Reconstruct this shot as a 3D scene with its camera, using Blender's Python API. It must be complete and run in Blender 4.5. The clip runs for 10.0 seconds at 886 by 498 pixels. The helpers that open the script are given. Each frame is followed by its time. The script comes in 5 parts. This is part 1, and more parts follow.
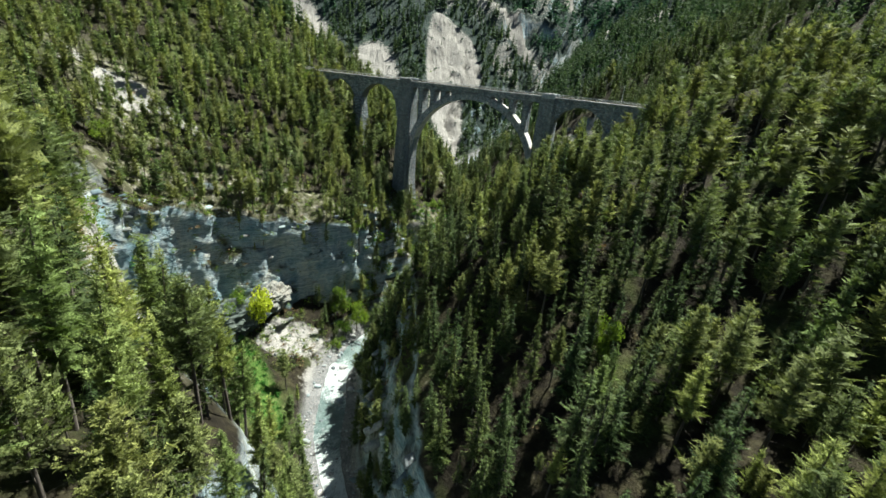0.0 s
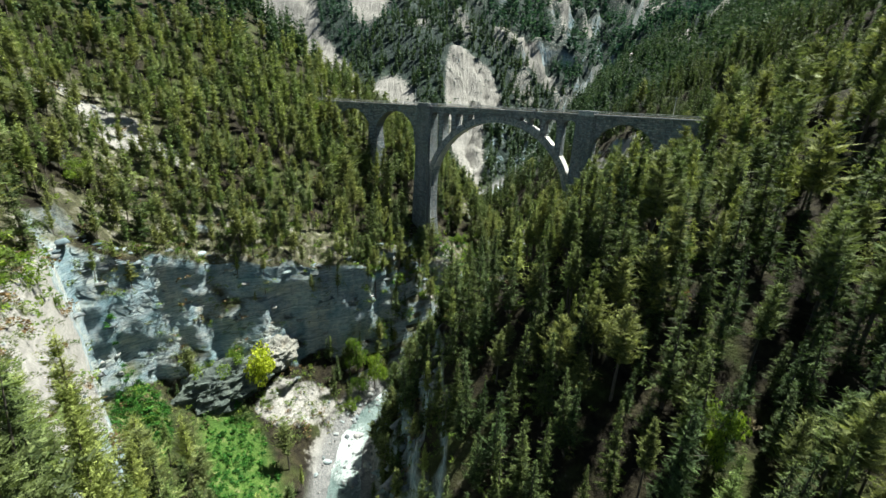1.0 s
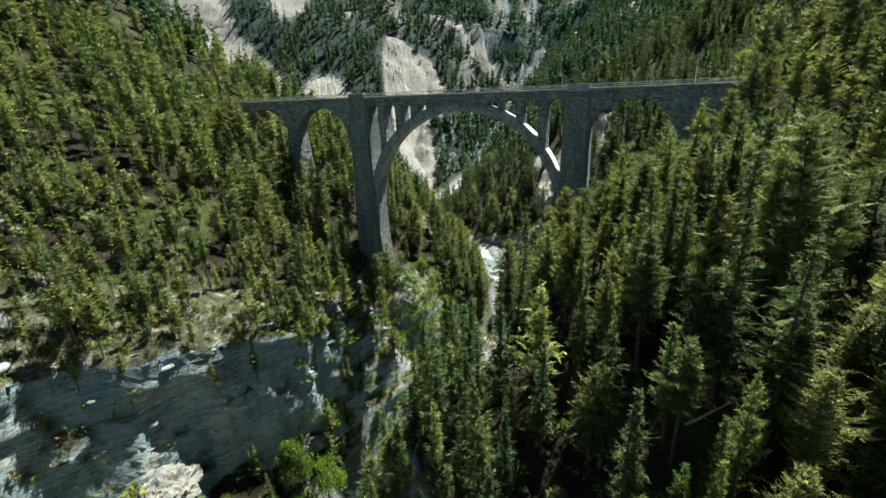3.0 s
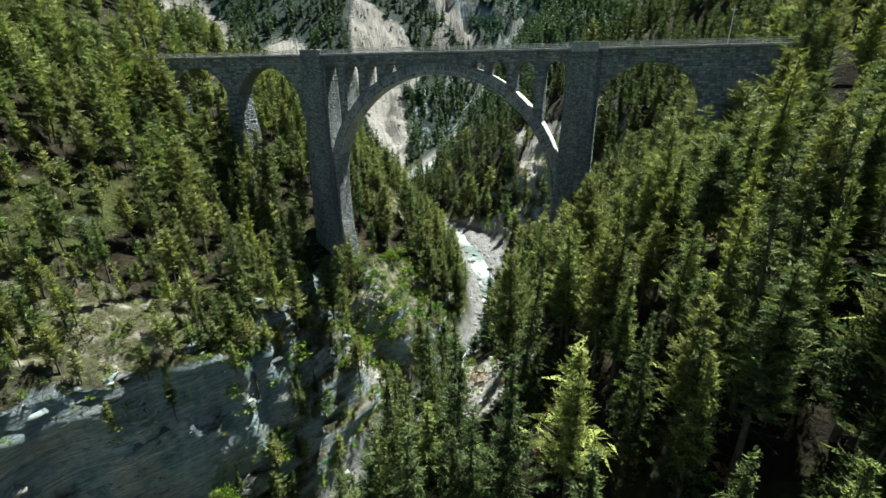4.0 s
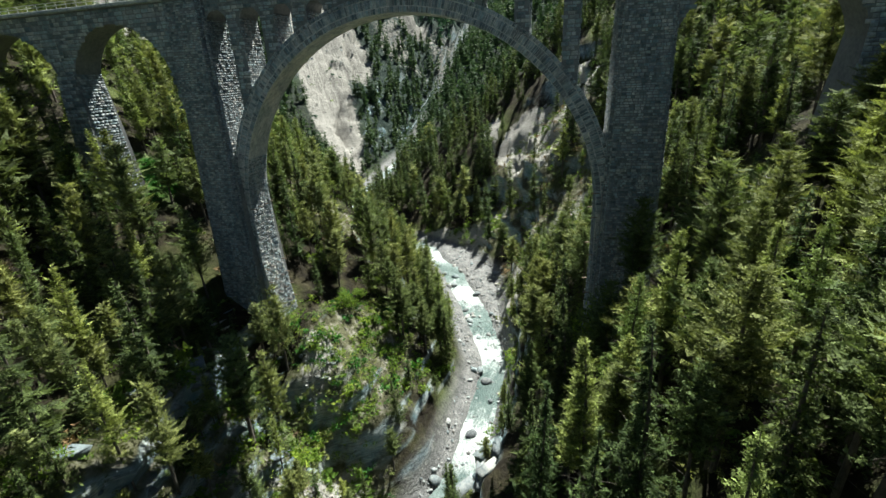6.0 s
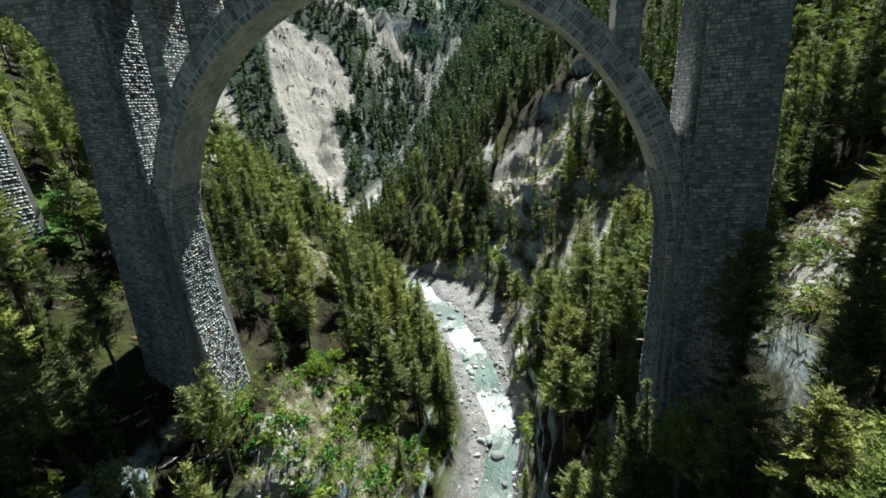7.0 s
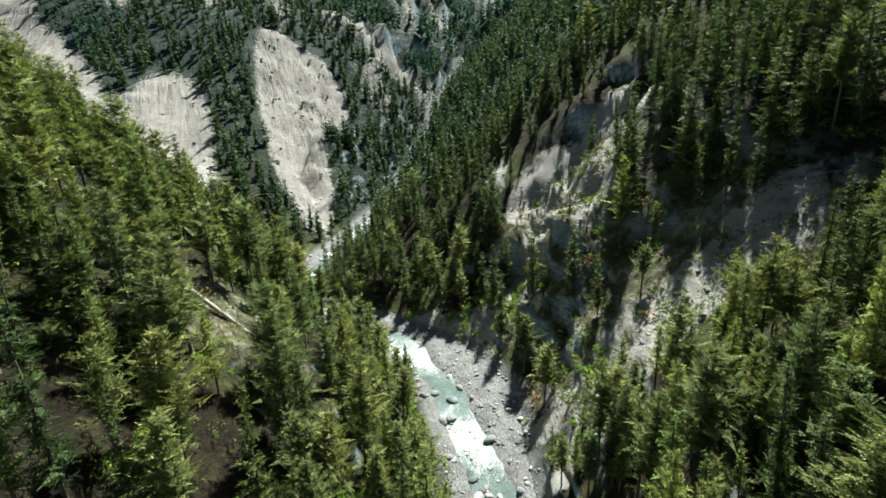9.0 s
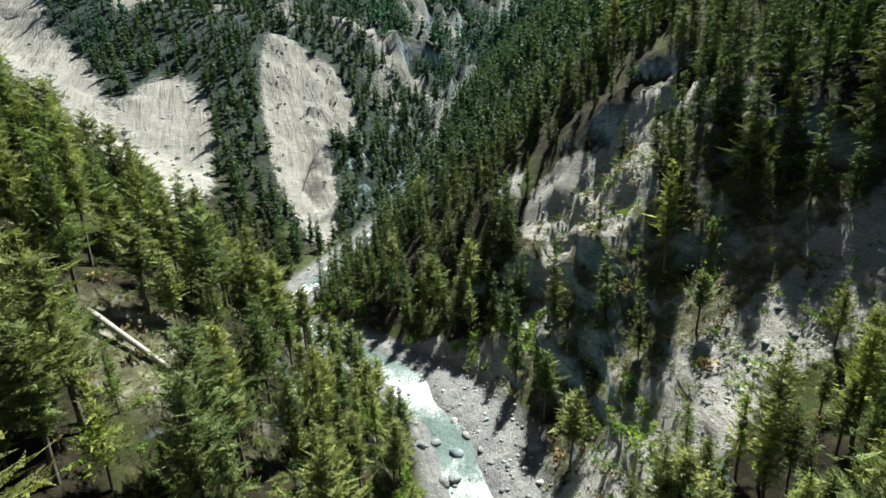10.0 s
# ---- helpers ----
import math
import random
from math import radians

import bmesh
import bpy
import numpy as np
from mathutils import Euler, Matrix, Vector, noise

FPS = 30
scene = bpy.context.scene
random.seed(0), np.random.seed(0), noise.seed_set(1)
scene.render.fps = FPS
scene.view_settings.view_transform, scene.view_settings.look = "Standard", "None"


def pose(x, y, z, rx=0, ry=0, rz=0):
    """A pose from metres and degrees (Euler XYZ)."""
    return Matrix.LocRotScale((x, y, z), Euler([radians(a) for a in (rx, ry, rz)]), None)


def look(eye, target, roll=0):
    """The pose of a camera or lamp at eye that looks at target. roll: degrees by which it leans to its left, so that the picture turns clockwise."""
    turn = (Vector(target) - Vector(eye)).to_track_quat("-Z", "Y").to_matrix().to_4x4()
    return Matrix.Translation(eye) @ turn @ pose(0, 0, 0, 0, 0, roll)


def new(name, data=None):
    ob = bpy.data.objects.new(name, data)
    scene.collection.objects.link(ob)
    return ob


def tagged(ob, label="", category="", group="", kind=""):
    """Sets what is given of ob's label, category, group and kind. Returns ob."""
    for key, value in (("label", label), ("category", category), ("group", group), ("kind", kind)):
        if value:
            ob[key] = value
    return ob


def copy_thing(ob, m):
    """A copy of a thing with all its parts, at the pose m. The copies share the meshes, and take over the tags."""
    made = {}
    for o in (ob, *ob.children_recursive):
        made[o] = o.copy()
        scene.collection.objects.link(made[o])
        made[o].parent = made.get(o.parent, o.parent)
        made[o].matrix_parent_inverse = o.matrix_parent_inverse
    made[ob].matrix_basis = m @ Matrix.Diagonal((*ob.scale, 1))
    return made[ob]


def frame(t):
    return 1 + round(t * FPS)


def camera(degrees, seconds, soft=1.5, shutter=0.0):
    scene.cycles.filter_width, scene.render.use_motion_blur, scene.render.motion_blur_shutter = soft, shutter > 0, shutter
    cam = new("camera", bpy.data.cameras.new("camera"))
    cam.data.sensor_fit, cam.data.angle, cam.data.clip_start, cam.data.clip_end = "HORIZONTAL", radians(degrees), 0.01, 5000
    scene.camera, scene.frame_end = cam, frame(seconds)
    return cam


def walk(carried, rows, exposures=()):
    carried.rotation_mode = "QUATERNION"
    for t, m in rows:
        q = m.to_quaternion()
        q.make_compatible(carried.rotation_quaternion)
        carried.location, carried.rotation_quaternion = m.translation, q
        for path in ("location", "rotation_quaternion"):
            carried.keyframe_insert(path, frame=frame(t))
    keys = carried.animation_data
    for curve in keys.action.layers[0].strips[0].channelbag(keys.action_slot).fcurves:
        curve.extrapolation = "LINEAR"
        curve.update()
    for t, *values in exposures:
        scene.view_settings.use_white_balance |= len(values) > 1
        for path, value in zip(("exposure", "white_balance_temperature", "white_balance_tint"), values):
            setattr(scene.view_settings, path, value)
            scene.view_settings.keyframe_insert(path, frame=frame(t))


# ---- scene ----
cam = camera(89.8, 10.0)
SUN, SKY, EXPOSURE = 5.0, 0.027, 1.56
PATH = [
    (0, (76.958, -175.777, 97.188), (76.154, -174.113, 96.423), 5.4),
    (0.5, (71.688, -166.832, 94.571), (70.804, -165.171, 93.894), 4.0),
    (1, (66.209, -157.513, 92.44), (65.283, -155.861, 91.798), 2.5),
    (1.5, (60.899, -148.0, 90.985), (59.959, -146.349, 90.361), 1.6),
    (2, (55.475, -138.559, 90.092), (54.54, -136.905, 89.467), 0.5),
    (2.5, (50.144, -129.195, 89.346), (49.258, -127.515, 88.721), -1.0),
    (3, (45.054, -120.016, 88.667), (44.297, -118.282, 88.02), -2.2),
    (3.2, (43.109, -116.1, 88.429), (42.394, -114.358, 87.756), -2.2),
    (4.3, (34.233, -95.421, 84.86), (33.63, -93.671, 84.102), -0.1),
    (4.5, (32.506, -91.636, 84.465), (31.922, -89.881, 83.704), 0.1),
    (5, (28.301, -82.31, 82.622), (27.751, -80.548, 81.854), -0.1),
    (5.2, (26.904, -78.599, 82.1), (26.364, -76.836, 81.325), -0.6),
    (6.3, (19.438, -58.299, 75.891), (18.976, -56.494, 75.163), -3.9),
    (6.5, (18.258, -54.585, 75.29), (17.804, -52.774, 74.574), -4.1),
    (7, (15.423, -45.276, 73.384), (14.986, -43.43, 72.75), -4.3),
    (7.5, (12.838, -35.704, 71.955), (12.411, -33.831, 71.398), -3.9),
    (7.8, (11.431, -30.054, 71.255), (11.002, -28.178, 70.714), -3.8),
    (8, (10.471, -26.082, 71.075), (10.04, -24.205, 70.533), -3.9),
    (8.5, (8.493, -17.042, 70.055), (8.062, -15.166, 69.512), -3.3),
    (9, (6.314, -8.24, 68.642), (5.891, -6.36, 68.105), -2.8),
    (9.5, (4.803, 0.01, 67.306), (4.379, 1.89, 66.774), -2.3),
    (10, (3.739, 8.234, 66.011), (3.269, 10.116, 65.521), -2.3),
]
walk(cam, [(t, look(eye, target, roll)) for t, eye, target, roll in PATH], [(0, EXPOSURE, 6350, 2), (10, EXPOSURE, 6350, 2)])

# ---------- world, sun, exposure ----------
SUN_DIR = Vector((0.115, 0.50, 0.85)).normalized()      # from the ground towards the sun
sun_el = math.asin(SUN_DIR.z)
sun_az = math.atan2(SUN_DIR.x, SUN_DIR.y)
world = bpy.data.worlds.new("sky")
scene.world = world
world.use_nodes = True
wn = world.node_tree.nodes
wl = world.node_tree.links
sky = wn.new("ShaderNodeTexSky")
sky.sky_type = "NISHITA"
sky.sun_disc = False
sky.sun_elevation = sun_el
sky.sun_rotation = sun_az
sky.altitude = 1100
wn["Background"].inputs["Strength"].default_value = SKY
wl.new(sky.outputs["Color"], wn["Background"].inputs["Color"])
sun = new("sun", bpy.data.lights.new("sun", "SUN"))
sun.data.energy = SUN
sun.data.angle = radians(0.53)
sun.data.color = (1.0, 0.955, 0.88)
sun.matrix_world = look(SUN_DIR * 400, (0, 0, 0))

# ---------- materials ----------


def material(name):
    m = bpy.data.materials.new(name)
    m.use_nodes = True
    nt = m.node_tree
    return m, nt, nt.nodes["Principled BSDF"]


def node(nt, kind, **values):
    n = nt.nodes.new(kind)
    for key, value in values.items():
        n.inputs[key].default_value = value
    return n


def coords(nt, scale=(1, 1, 1)):
    geo = nt.nodes.new("ShaderNodeNewGeometry")
    mp = nt.nodes.new("ShaderNodeMapping")
    mp.inputs["Scale"].default_value = scale
    nt.links.new(geo.outputs["Position"], mp.inputs["Vector"])
    return mp.outputs["Vector"]


def noise_tex(nt, scale, detail=6.0, rough=0.6, vec=None, distort=0.0):
    n = node(nt, "ShaderNodeTexNoise", Scale=scale, Detail=detail, Roughness=rough, Distortion=distort)
    if vec is not None:
        nt.links.new(vec, n.inputs["Vector"])
    return n.outputs["Fac"]


def ramp(nt, fac, stops):
    r = nt.nodes.new("ShaderNodeValToRGB")
    els = r.color_ramp.elements
    while len(els) < len(stops):
        els.new(0.5)
    for e, (pos, col) in zip(els, stops):
        e.position = pos
        e.color = (*col, 1) if len(col) == 3 else col
    nt.links.new(fac, r.inputs["Fac"])
    return r.outputs["Color"]


def blend(nt, fac, a, b, mode="MIX"):
    mx = nt.nodes.new("ShaderNodeMix")
    mx.data_type = "RGBA"
    mx.blend_type = mode
    for sock, val in ((mx.inputs["Factor"], fac), (mx.inputs[6], a), (mx.inputs[7], b)):
        if isinstance(val, bpy.types.NodeSocket):
            nt.links.new(val, sock)
        elif isinstance(val, tuple):
            sock.default_value = (*val, 1)
        else:
            sock.default_value = val
    return mx.outputs[2]


def calc(nt, op, a, b=0.0, c=0.0, clamp=False):
    m = nt.nodes.new("ShaderNodeMath")
    m.operation = op
    m.use_clamp = clamp
    for sock, val in zip(m.inputs, (a, b, c)):
        if isinstance(val, bpy.types.NodeSocket):
            nt.links.new(val, sock)
        else:
            sock.default_value = val
    return m.outputs[0]


def bump(nt, bsdf, height, strength, distance):
    b = node(nt, "ShaderNodeBump", Strength=strength, Distance=distance)
    nt.links.new(height, b.inputs["Height"])
    nt.links.new(b.outputs["Normal"], bsdf.inputs["Normal"])


def attribute(nt, name):
    a = nt.nodes.new("ShaderNodeAttribute")
    a.attribute_name = name
    return a.outputs["Fac"]


def ground_material():
    m, nt, b = material("slope_ground")
    pos = coords(nt)
    flat = coords(nt, (0.35, 0.35, 1.6))
    big = noise_tex(nt, 0.05, 5, 0.6, pos)
    mid = noise_tex(nt, 0.35, 8, 0.65, pos)
    fine = noise_tex(nt, 2.2, 8, 0.7, pos)
    strata = noise_tex(nt, 0.55, 9, 0.7, flat, 0.6)
    geo = nt.nodes.new("ShaderNodeNewGeometry")
    sep = nt.nodes.new("ShaderNodeSeparateXYZ")
    nt.links.new(geo.outputs["Normal"], sep.inputs[0])
    # soil with dry needles and grass, its colours darkened for the shade between trees
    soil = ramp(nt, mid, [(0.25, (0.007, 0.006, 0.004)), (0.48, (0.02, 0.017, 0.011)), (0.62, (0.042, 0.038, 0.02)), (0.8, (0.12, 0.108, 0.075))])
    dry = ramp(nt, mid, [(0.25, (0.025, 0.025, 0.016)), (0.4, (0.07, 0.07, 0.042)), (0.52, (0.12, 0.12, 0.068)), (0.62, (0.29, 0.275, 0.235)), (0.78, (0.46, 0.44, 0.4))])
    grass = ramp(nt, fine, [(0.3, (0.045, 0.075, 0.016)), (0.55, (0.1, 0.135, 0.032)), (0.75, (0.2, 0.21, 0.08))])
    soil = blend(nt, calc(nt, "MULTIPLY", ramp(nt, big, [(0.5, (0, 0, 0)), (0.66, (1, 1, 1))]), 0.6), soil, grass)
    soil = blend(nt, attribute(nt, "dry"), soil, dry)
    # far ground: dark forest floor and grey rock, with bluish haze in the colours
    far_hazy = ramp(nt, strata, [(0.3, (0.01, 0.024, 0.022)), (0.56, (0.026, 0.045, 0.04)), (0.76, (0.15, 0.165, 0.16))])
    soil = blend(nt, calc(nt, "MULTIPLY", attribute(nt, "far_hazy"), 0.85), soil, far_hazy)
    meadow = ramp(nt, mid, [(0.3, (0.03, 0.07, 0.015)), (0.55, (0.07, 0.13, 0.025)), (0.75, (0.22, 0.22, 0.1))])
    soil = blend(nt, attribute(nt, "meadow"), soil, meadow)
    # steep rock: the blue of skylit shade is put into its grey
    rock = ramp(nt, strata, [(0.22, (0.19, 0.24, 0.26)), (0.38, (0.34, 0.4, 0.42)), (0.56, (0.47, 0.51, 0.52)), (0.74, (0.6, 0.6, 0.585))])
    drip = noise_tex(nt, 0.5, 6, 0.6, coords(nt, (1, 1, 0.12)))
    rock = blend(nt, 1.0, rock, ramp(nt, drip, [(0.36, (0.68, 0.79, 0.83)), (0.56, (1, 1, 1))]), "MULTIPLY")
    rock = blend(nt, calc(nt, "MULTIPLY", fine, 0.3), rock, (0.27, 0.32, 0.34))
    crack = noise_tex(nt, 0.9, 9, 0.78, coords(nt, (0.8, 0.8, 1.9)), 0.8)
    rock = blend(nt, 1.0, rock, ramp(nt, crack, [(0.34, (0.42, 0.46, 0.5)), (0.45, (0.95, 0.95, 0.95)), (0.62, (1.15, 1.13, 1.1))]), "MULTIPLY")
    bands = noise_tex(nt, 0.8, 5, 0.6, coords(nt, (0.13, 0.13, 1.5)), 0.5)      # thin beds, dark in their joints
    rock = blend(nt, 1.0, rock, ramp(nt, bands, [(0.4, (1.12, 1.1, 1.06)), (0.47, (0.5, 0.53, 0.56)), (0.5, (1, 1, 1)), (0.62, (0.8, 0.83, 0.85)), (0.66, (1.15, 1.13, 1.1))]), "MULTIPLY")
    stains = noise_tex(nt, 0.11, 5, 0.65, pos, 0.6)
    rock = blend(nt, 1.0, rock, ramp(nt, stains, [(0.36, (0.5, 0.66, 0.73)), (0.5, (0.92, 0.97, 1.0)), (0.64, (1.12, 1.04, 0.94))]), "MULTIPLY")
    moss = ramp(nt, calc(nt, "ADD", calc(nt, "MULTIPLY", mid, 0.6), calc(nt, "MULTIPLY", sep.outputs["Z"], 0.45)), [(0.5, (0, 0, 0)), (0.62, (0.85, 0.85, 0.85))])
    rock = blend(nt, moss, rock, ramp(nt, fine, [(0.35, (0.05, 0.055, 0.025)), (0.65, (0.2, 0.19, 0.11))]))
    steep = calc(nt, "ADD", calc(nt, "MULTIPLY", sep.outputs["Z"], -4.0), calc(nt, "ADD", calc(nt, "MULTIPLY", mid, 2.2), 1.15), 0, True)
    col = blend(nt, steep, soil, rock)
    scree = ramp(nt, calc(nt, "ADD", calc(nt, "MULTIPLY", fine, 0.5), calc(nt, "MULTIPLY", strata, 0.5)), [(0.3, (0.15, 0.147, 0.137)), (0.47, (0.3, 0.29, 0.27)), (0.68, (0.46, 0.443, 0.41))])
    run = nt.nodes.new("ShaderNodeMapping")                    # rills that run down the scars
    run.inputs["Rotation"].default_value = (0, 0, radians(-37))
    nt.links.new(pos, run.inputs["Vector"])
    thin = nt.nodes.new("ShaderNodeMapping")
    thin.inputs["Scale"].default_value = (1.0, 0.1, 0.1)
    nt.links.new(run.outputs["Vector"], thin.inputs["Vector"])
    rill = noise_tex(nt, 0.28, 7, 0.65, thin.outputs["Vector"], 0.3)
    scree = blend(nt, attribute(nt, "far_hazy"), scree, blend(nt, 1.0, scree, ramp(nt, rill, [(0.35, (0.55, 0.55, 0.54)), (0.55, (0.82, 0.82, 0.81))]), "MULTIPLY"))
    edge = calc(nt, "ADD", attribute(nt, "bare"), calc(nt, "MULTIPLY", calc(nt, "SUBTRACT", mid, 0.5), 1.8))
    bare = ramp(nt, edge, [(0.3, (0, 0, 0)), (0.62, (1, 1, 1))])
    col = blend(nt, bare, col, scree)
    gravel = ramp(nt, calc(nt, "ADD", calc(nt, "MULTIPLY", fine, 0.6), calc(nt, "MULTIPLY", mid, 0.4)), [(0.32, (0.05, 0.052, 0.056)), (0.5, (0.17, 0.172, 0.172)), (0.68, (0.33, 0.325, 0.315))])
    col = blend(nt, attribute(nt, "bed"), col, gravel)
    nt.links.new(col, b.inputs["Base Color"])
    b.inputs["Roughness"].default_value = 0.95
    b.inputs["Specular IOR Level"].default_value = 0.15
    h = calc(nt, "ADD", calc(nt, "MULTIPLY", strata, 1.0), calc(nt, "MULTIPLY", fine, 0.4))
    h = calc(nt, "ADD", h, calc(nt, "MULTIPLY", crack, 1.1))
    h = calc(nt, "ADD", h, calc(nt, "MULTIPLY", calc(nt, "MULTIPLY", rill, attribute(nt, "far_hazy")), 5.0))
    bump(nt, b, h, 0.8, 0.9)
    return m


def foliage_material(name, dark, light, tip, glow, gaps=0.0, grain=3.5):
    m, nt, b = material(name)
    geo = nt.nodes.new("ShaderNodeNewGeometry")
    info = nt.nodes.new("ShaderNodeObjectInfo")
    tone = attribute(nt, "tone")
    col = ramp(nt, geo.outputs["Random Per Island"], [(0.0, dark), (0.6, light), (1.0, tip)])
    seed = calc(nt, "FRACT", calc(nt, "ADD", tone, info.outputs["Random"]))
    tint = ramp(nt, seed, [(0.0, (0.6, 0.76, 0.7)), (0.4, (0.95, 1.02, 1.0)), (0.75, (1.08, 1.09, 0.93)), (1.0, (1.18, 1.16, 0.95))])
    col = blend(nt, 1.0, col, tint, "MULTIPLY")
    b.inputs["Roughness"].default_value = 0.75
    b.inputs["Specular IOR Level"].default_value = 0.2
    nt.links.new(col, b.inputs["Base Color"])
    tr = nt.nodes.new("ShaderNodeBsdfTranslucent")
    nt.links.new(blend(nt, 1.0, col, (1.2, 1.25, 0.85), "MULTIPLY"), tr.inputs["Color"])
    mix = nt.nodes.new("ShaderNodeMixShader")
    mix.inputs[0].default_value = glow
    out = nt.nodes["Material Output"]
    nt.links.new(b.outputs[0], mix.inputs[1])
    nt.links.new(tr.outputs[0], mix.inputs[2])
    nt.links.new(mix.outputs[0], out.inputs["Surface"])
    if gaps:                                                   # a spray is many needles with air between them
        open_air = nt.nodes.new("ShaderNodeBsdfTransparent")
        holes = ramp(nt, noise_tex(nt, grain, 2, 0.6, coords(nt)), [(gaps - 0.015, (0, 0, 0)), (gaps + 0.015, (1, 1, 1))])
        cut = nt.nodes.new("ShaderNodeMixShader")
        nt.links.new(holes, cut.inputs[0])
        nt.links.new(open_air.outputs[0], cut.inputs[1])
        nt.links.new(mix.outputs[0], cut.inputs[2])
        nt.links.new(cut.outputs[0], out.inputs["Surface"])
    return m


def bark_material(name, dark, light):
    m, nt, b = material(name)
    pos = coords(nt, (1, 1, 0.3))
    col = ramp(nt, noise_tex(nt, 6, 6, 0.6, pos), [(0.3, dark), (0.7, light)])
    nt.links.new(col, b.inputs["Base Color"])
    b.inputs["Roughness"].default_value = 0.95
    return m


def stone_material(name, low, mid, high):
    """Weathered limestone masonry, with each block a little different."""
    m, nt, b = material(name)
    pos = coords(nt)
    geo = nt.nodes.new("ShaderNodeNewGeometry")
    info = nt.nodes.new("ShaderNodeObjectInfo")
    each = calc(nt, "FRACT", calc(nt, "ADD", geo.outputs["Random Per Island"], info.outputs["Random"]))
    fine = noise_tex(nt, 3.5, 8, 0.7, pos)
    stain = noise_tex(nt, 0.25, 6, 0.65, coords(nt, (1, 1, 0.25)))
    fac = calc(nt, "ADD", calc(nt, "MULTIPLY", each, 0.47), calc(nt, "ADD", calc(nt, "MULTIPLY", fine, 0.45), calc(nt, "MULTIPLY", stain, 0.3)))
    col = ramp(nt, fac, [(0.32, low), (0.58, mid), (0.9, high)])
    damp = noise_tex(nt, 0.45, 7, 0.7, coords(nt, (1, 1, 0.18)), 0.4)
    col = blend(nt, 1.0, col, ramp(nt, damp, [(0.35, (0.62, 0.7, 0.74)), (0.5, (0.95, 0.98, 1.0)), (0.66, (1.2, 1.17, 1.12))]), "MULTIPLY")
    rough = noise_tex(nt, 1.6, 8, 0.75, pos)
    col = blend(nt, 1.0, col, ramp(nt, rough, [(0.36, (0.6, 0.62, 0.64)), (0.55, (1, 1, 1)), (0.7, (1.25, 1.23, 1.2))]), "MULTIPLY")
    hue = calc(nt, "FRACT", calc(nt, "MULTIPLY", each, 7.3))
    col = blend(nt, 0.75, col, ramp(nt, hue, [(0.0, (0.78, 0.98, 1.04)), (0.45, (1.0, 1.0, 1.0)), (0.8, (1.12, 1.0, 0.93)), (1.0, (0.8, 0.9, 0.95))]), "MULTIPLY")
    streak = ramp(nt, stain, [(0.5, (1, 1, 1)), (0.7, (0.5, 0.53, 0.56))])
    col = blend(nt, 1.0, col, streak, "MULTIPLY")
    nt.links.new(col, b.inputs["Base Color"])
    b.inputs["Roughness"].default_value = 0.92
    bump(nt, b, calc(nt, "ADD", fine, rough), 0.7, 0.1)
    return m


def plain_material(name, low, high, scale=4.0, rough=0.85, metal=0.0, relief=0.02):
    m, nt, b = material(name)
    pos = coords(nt)
    f = noise_tex(nt, scale, 7, 0.65, pos)
    g = noise_tex(nt, scale * 0.12, 4, 0.6, pos)
    col = ramp(nt, calc(nt, "ADD", calc(nt, "MULTIPLY", f, 0.6), calc(nt, "MULTIPLY", g, 0.4)), [(0.3, low), (0.7, high)])
    nt.links.new(col, b.inputs["Base Color"])
    b.inputs["Roughness"].default_value = rough
    b.inputs["Metallic"].default_value = metal
    bump(nt, b, f, 0.4, relief)
    return m


def water_material():
    m, nt, b = material("river_water")
    pos = coords(nt, (1.0, 0.45, 1.0))
    swirl = noise_tex(nt, 0.95, 9, 0.72, pos, 1.6)
    fine = noise_tex(nt, 3.0, 6, 0.7, pos, 0.8)
    big = noise_tex(nt, 0.09, 3, 0.5, coords(nt))
    foam = calc(nt, "ADD", calc(nt, "MULTIPLY", swirl, 0.75), calc(nt, "ADD", calc(nt, "MULTIPLY", fine, 0.3), calc(nt, "MULTIPLY", attribute(nt, "rapid"), 0.3)))
    mask = ramp(nt, foam, [(0.62, (0, 0, 0)), (0.84, (1, 1, 1))])
    deep = ramp(nt, big, [(0.35, (0.08, 0.125, 0.12)), (0.65, (0.17, 0.225, 0.215))])
    col = blend(nt, mask, deep, (0.55, 0.6, 0.59))
    nt.links.new(col, b.inputs["Base Color"])
    nt.links.new(ramp(nt, foam, [(0.5, (0.35, 0.35, 0.35)), (0.75, (0.7, 0.7, 0.7))]), b.inputs["Roughness"])
    b.inputs["Specular IOR Level"].default_value = 0.3
    bump(nt, b, calc(nt, "ADD", swirl, calc(nt, "MULTIPLY", fine, 0.4)), 1.0, 0.9)
    return m


GROUND = ground_material()
WATER = water_material()
SPRUCE = foliage_material("spruce_needles", (0.022, 0.033, 0.013), (0.074, 0.1, 0.036), (0.144, 0.184, 0.065), 0.26, 0.49, 8.0)
# bluer spruces: slightly on the ridges, distance haze put into the mountain needles' colour
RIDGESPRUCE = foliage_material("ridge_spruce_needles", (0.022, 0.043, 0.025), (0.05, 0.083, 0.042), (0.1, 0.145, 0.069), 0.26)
HAZE_SPRUCE = foliage_material("hazy_spruce_needles", (0.015, 0.042, 0.034), (0.034, 0.075, 0.058), (0.07, 0.125, 0.085), 0.35)
PINE = foliage_material("pine_needles", (0.059, 0.069, 0.026), (0.155, 0.175, 0.066), (0.259, 0.282, 0.106), 0.26, 0.49, 9.0)
LARCH = foliage_material("larch_needles", (0.08, 0.096, 0.030), (0.2, 0.235, 0.073), (0.32, 0.368, 0.12), 0.26, 0.5, 9.0)
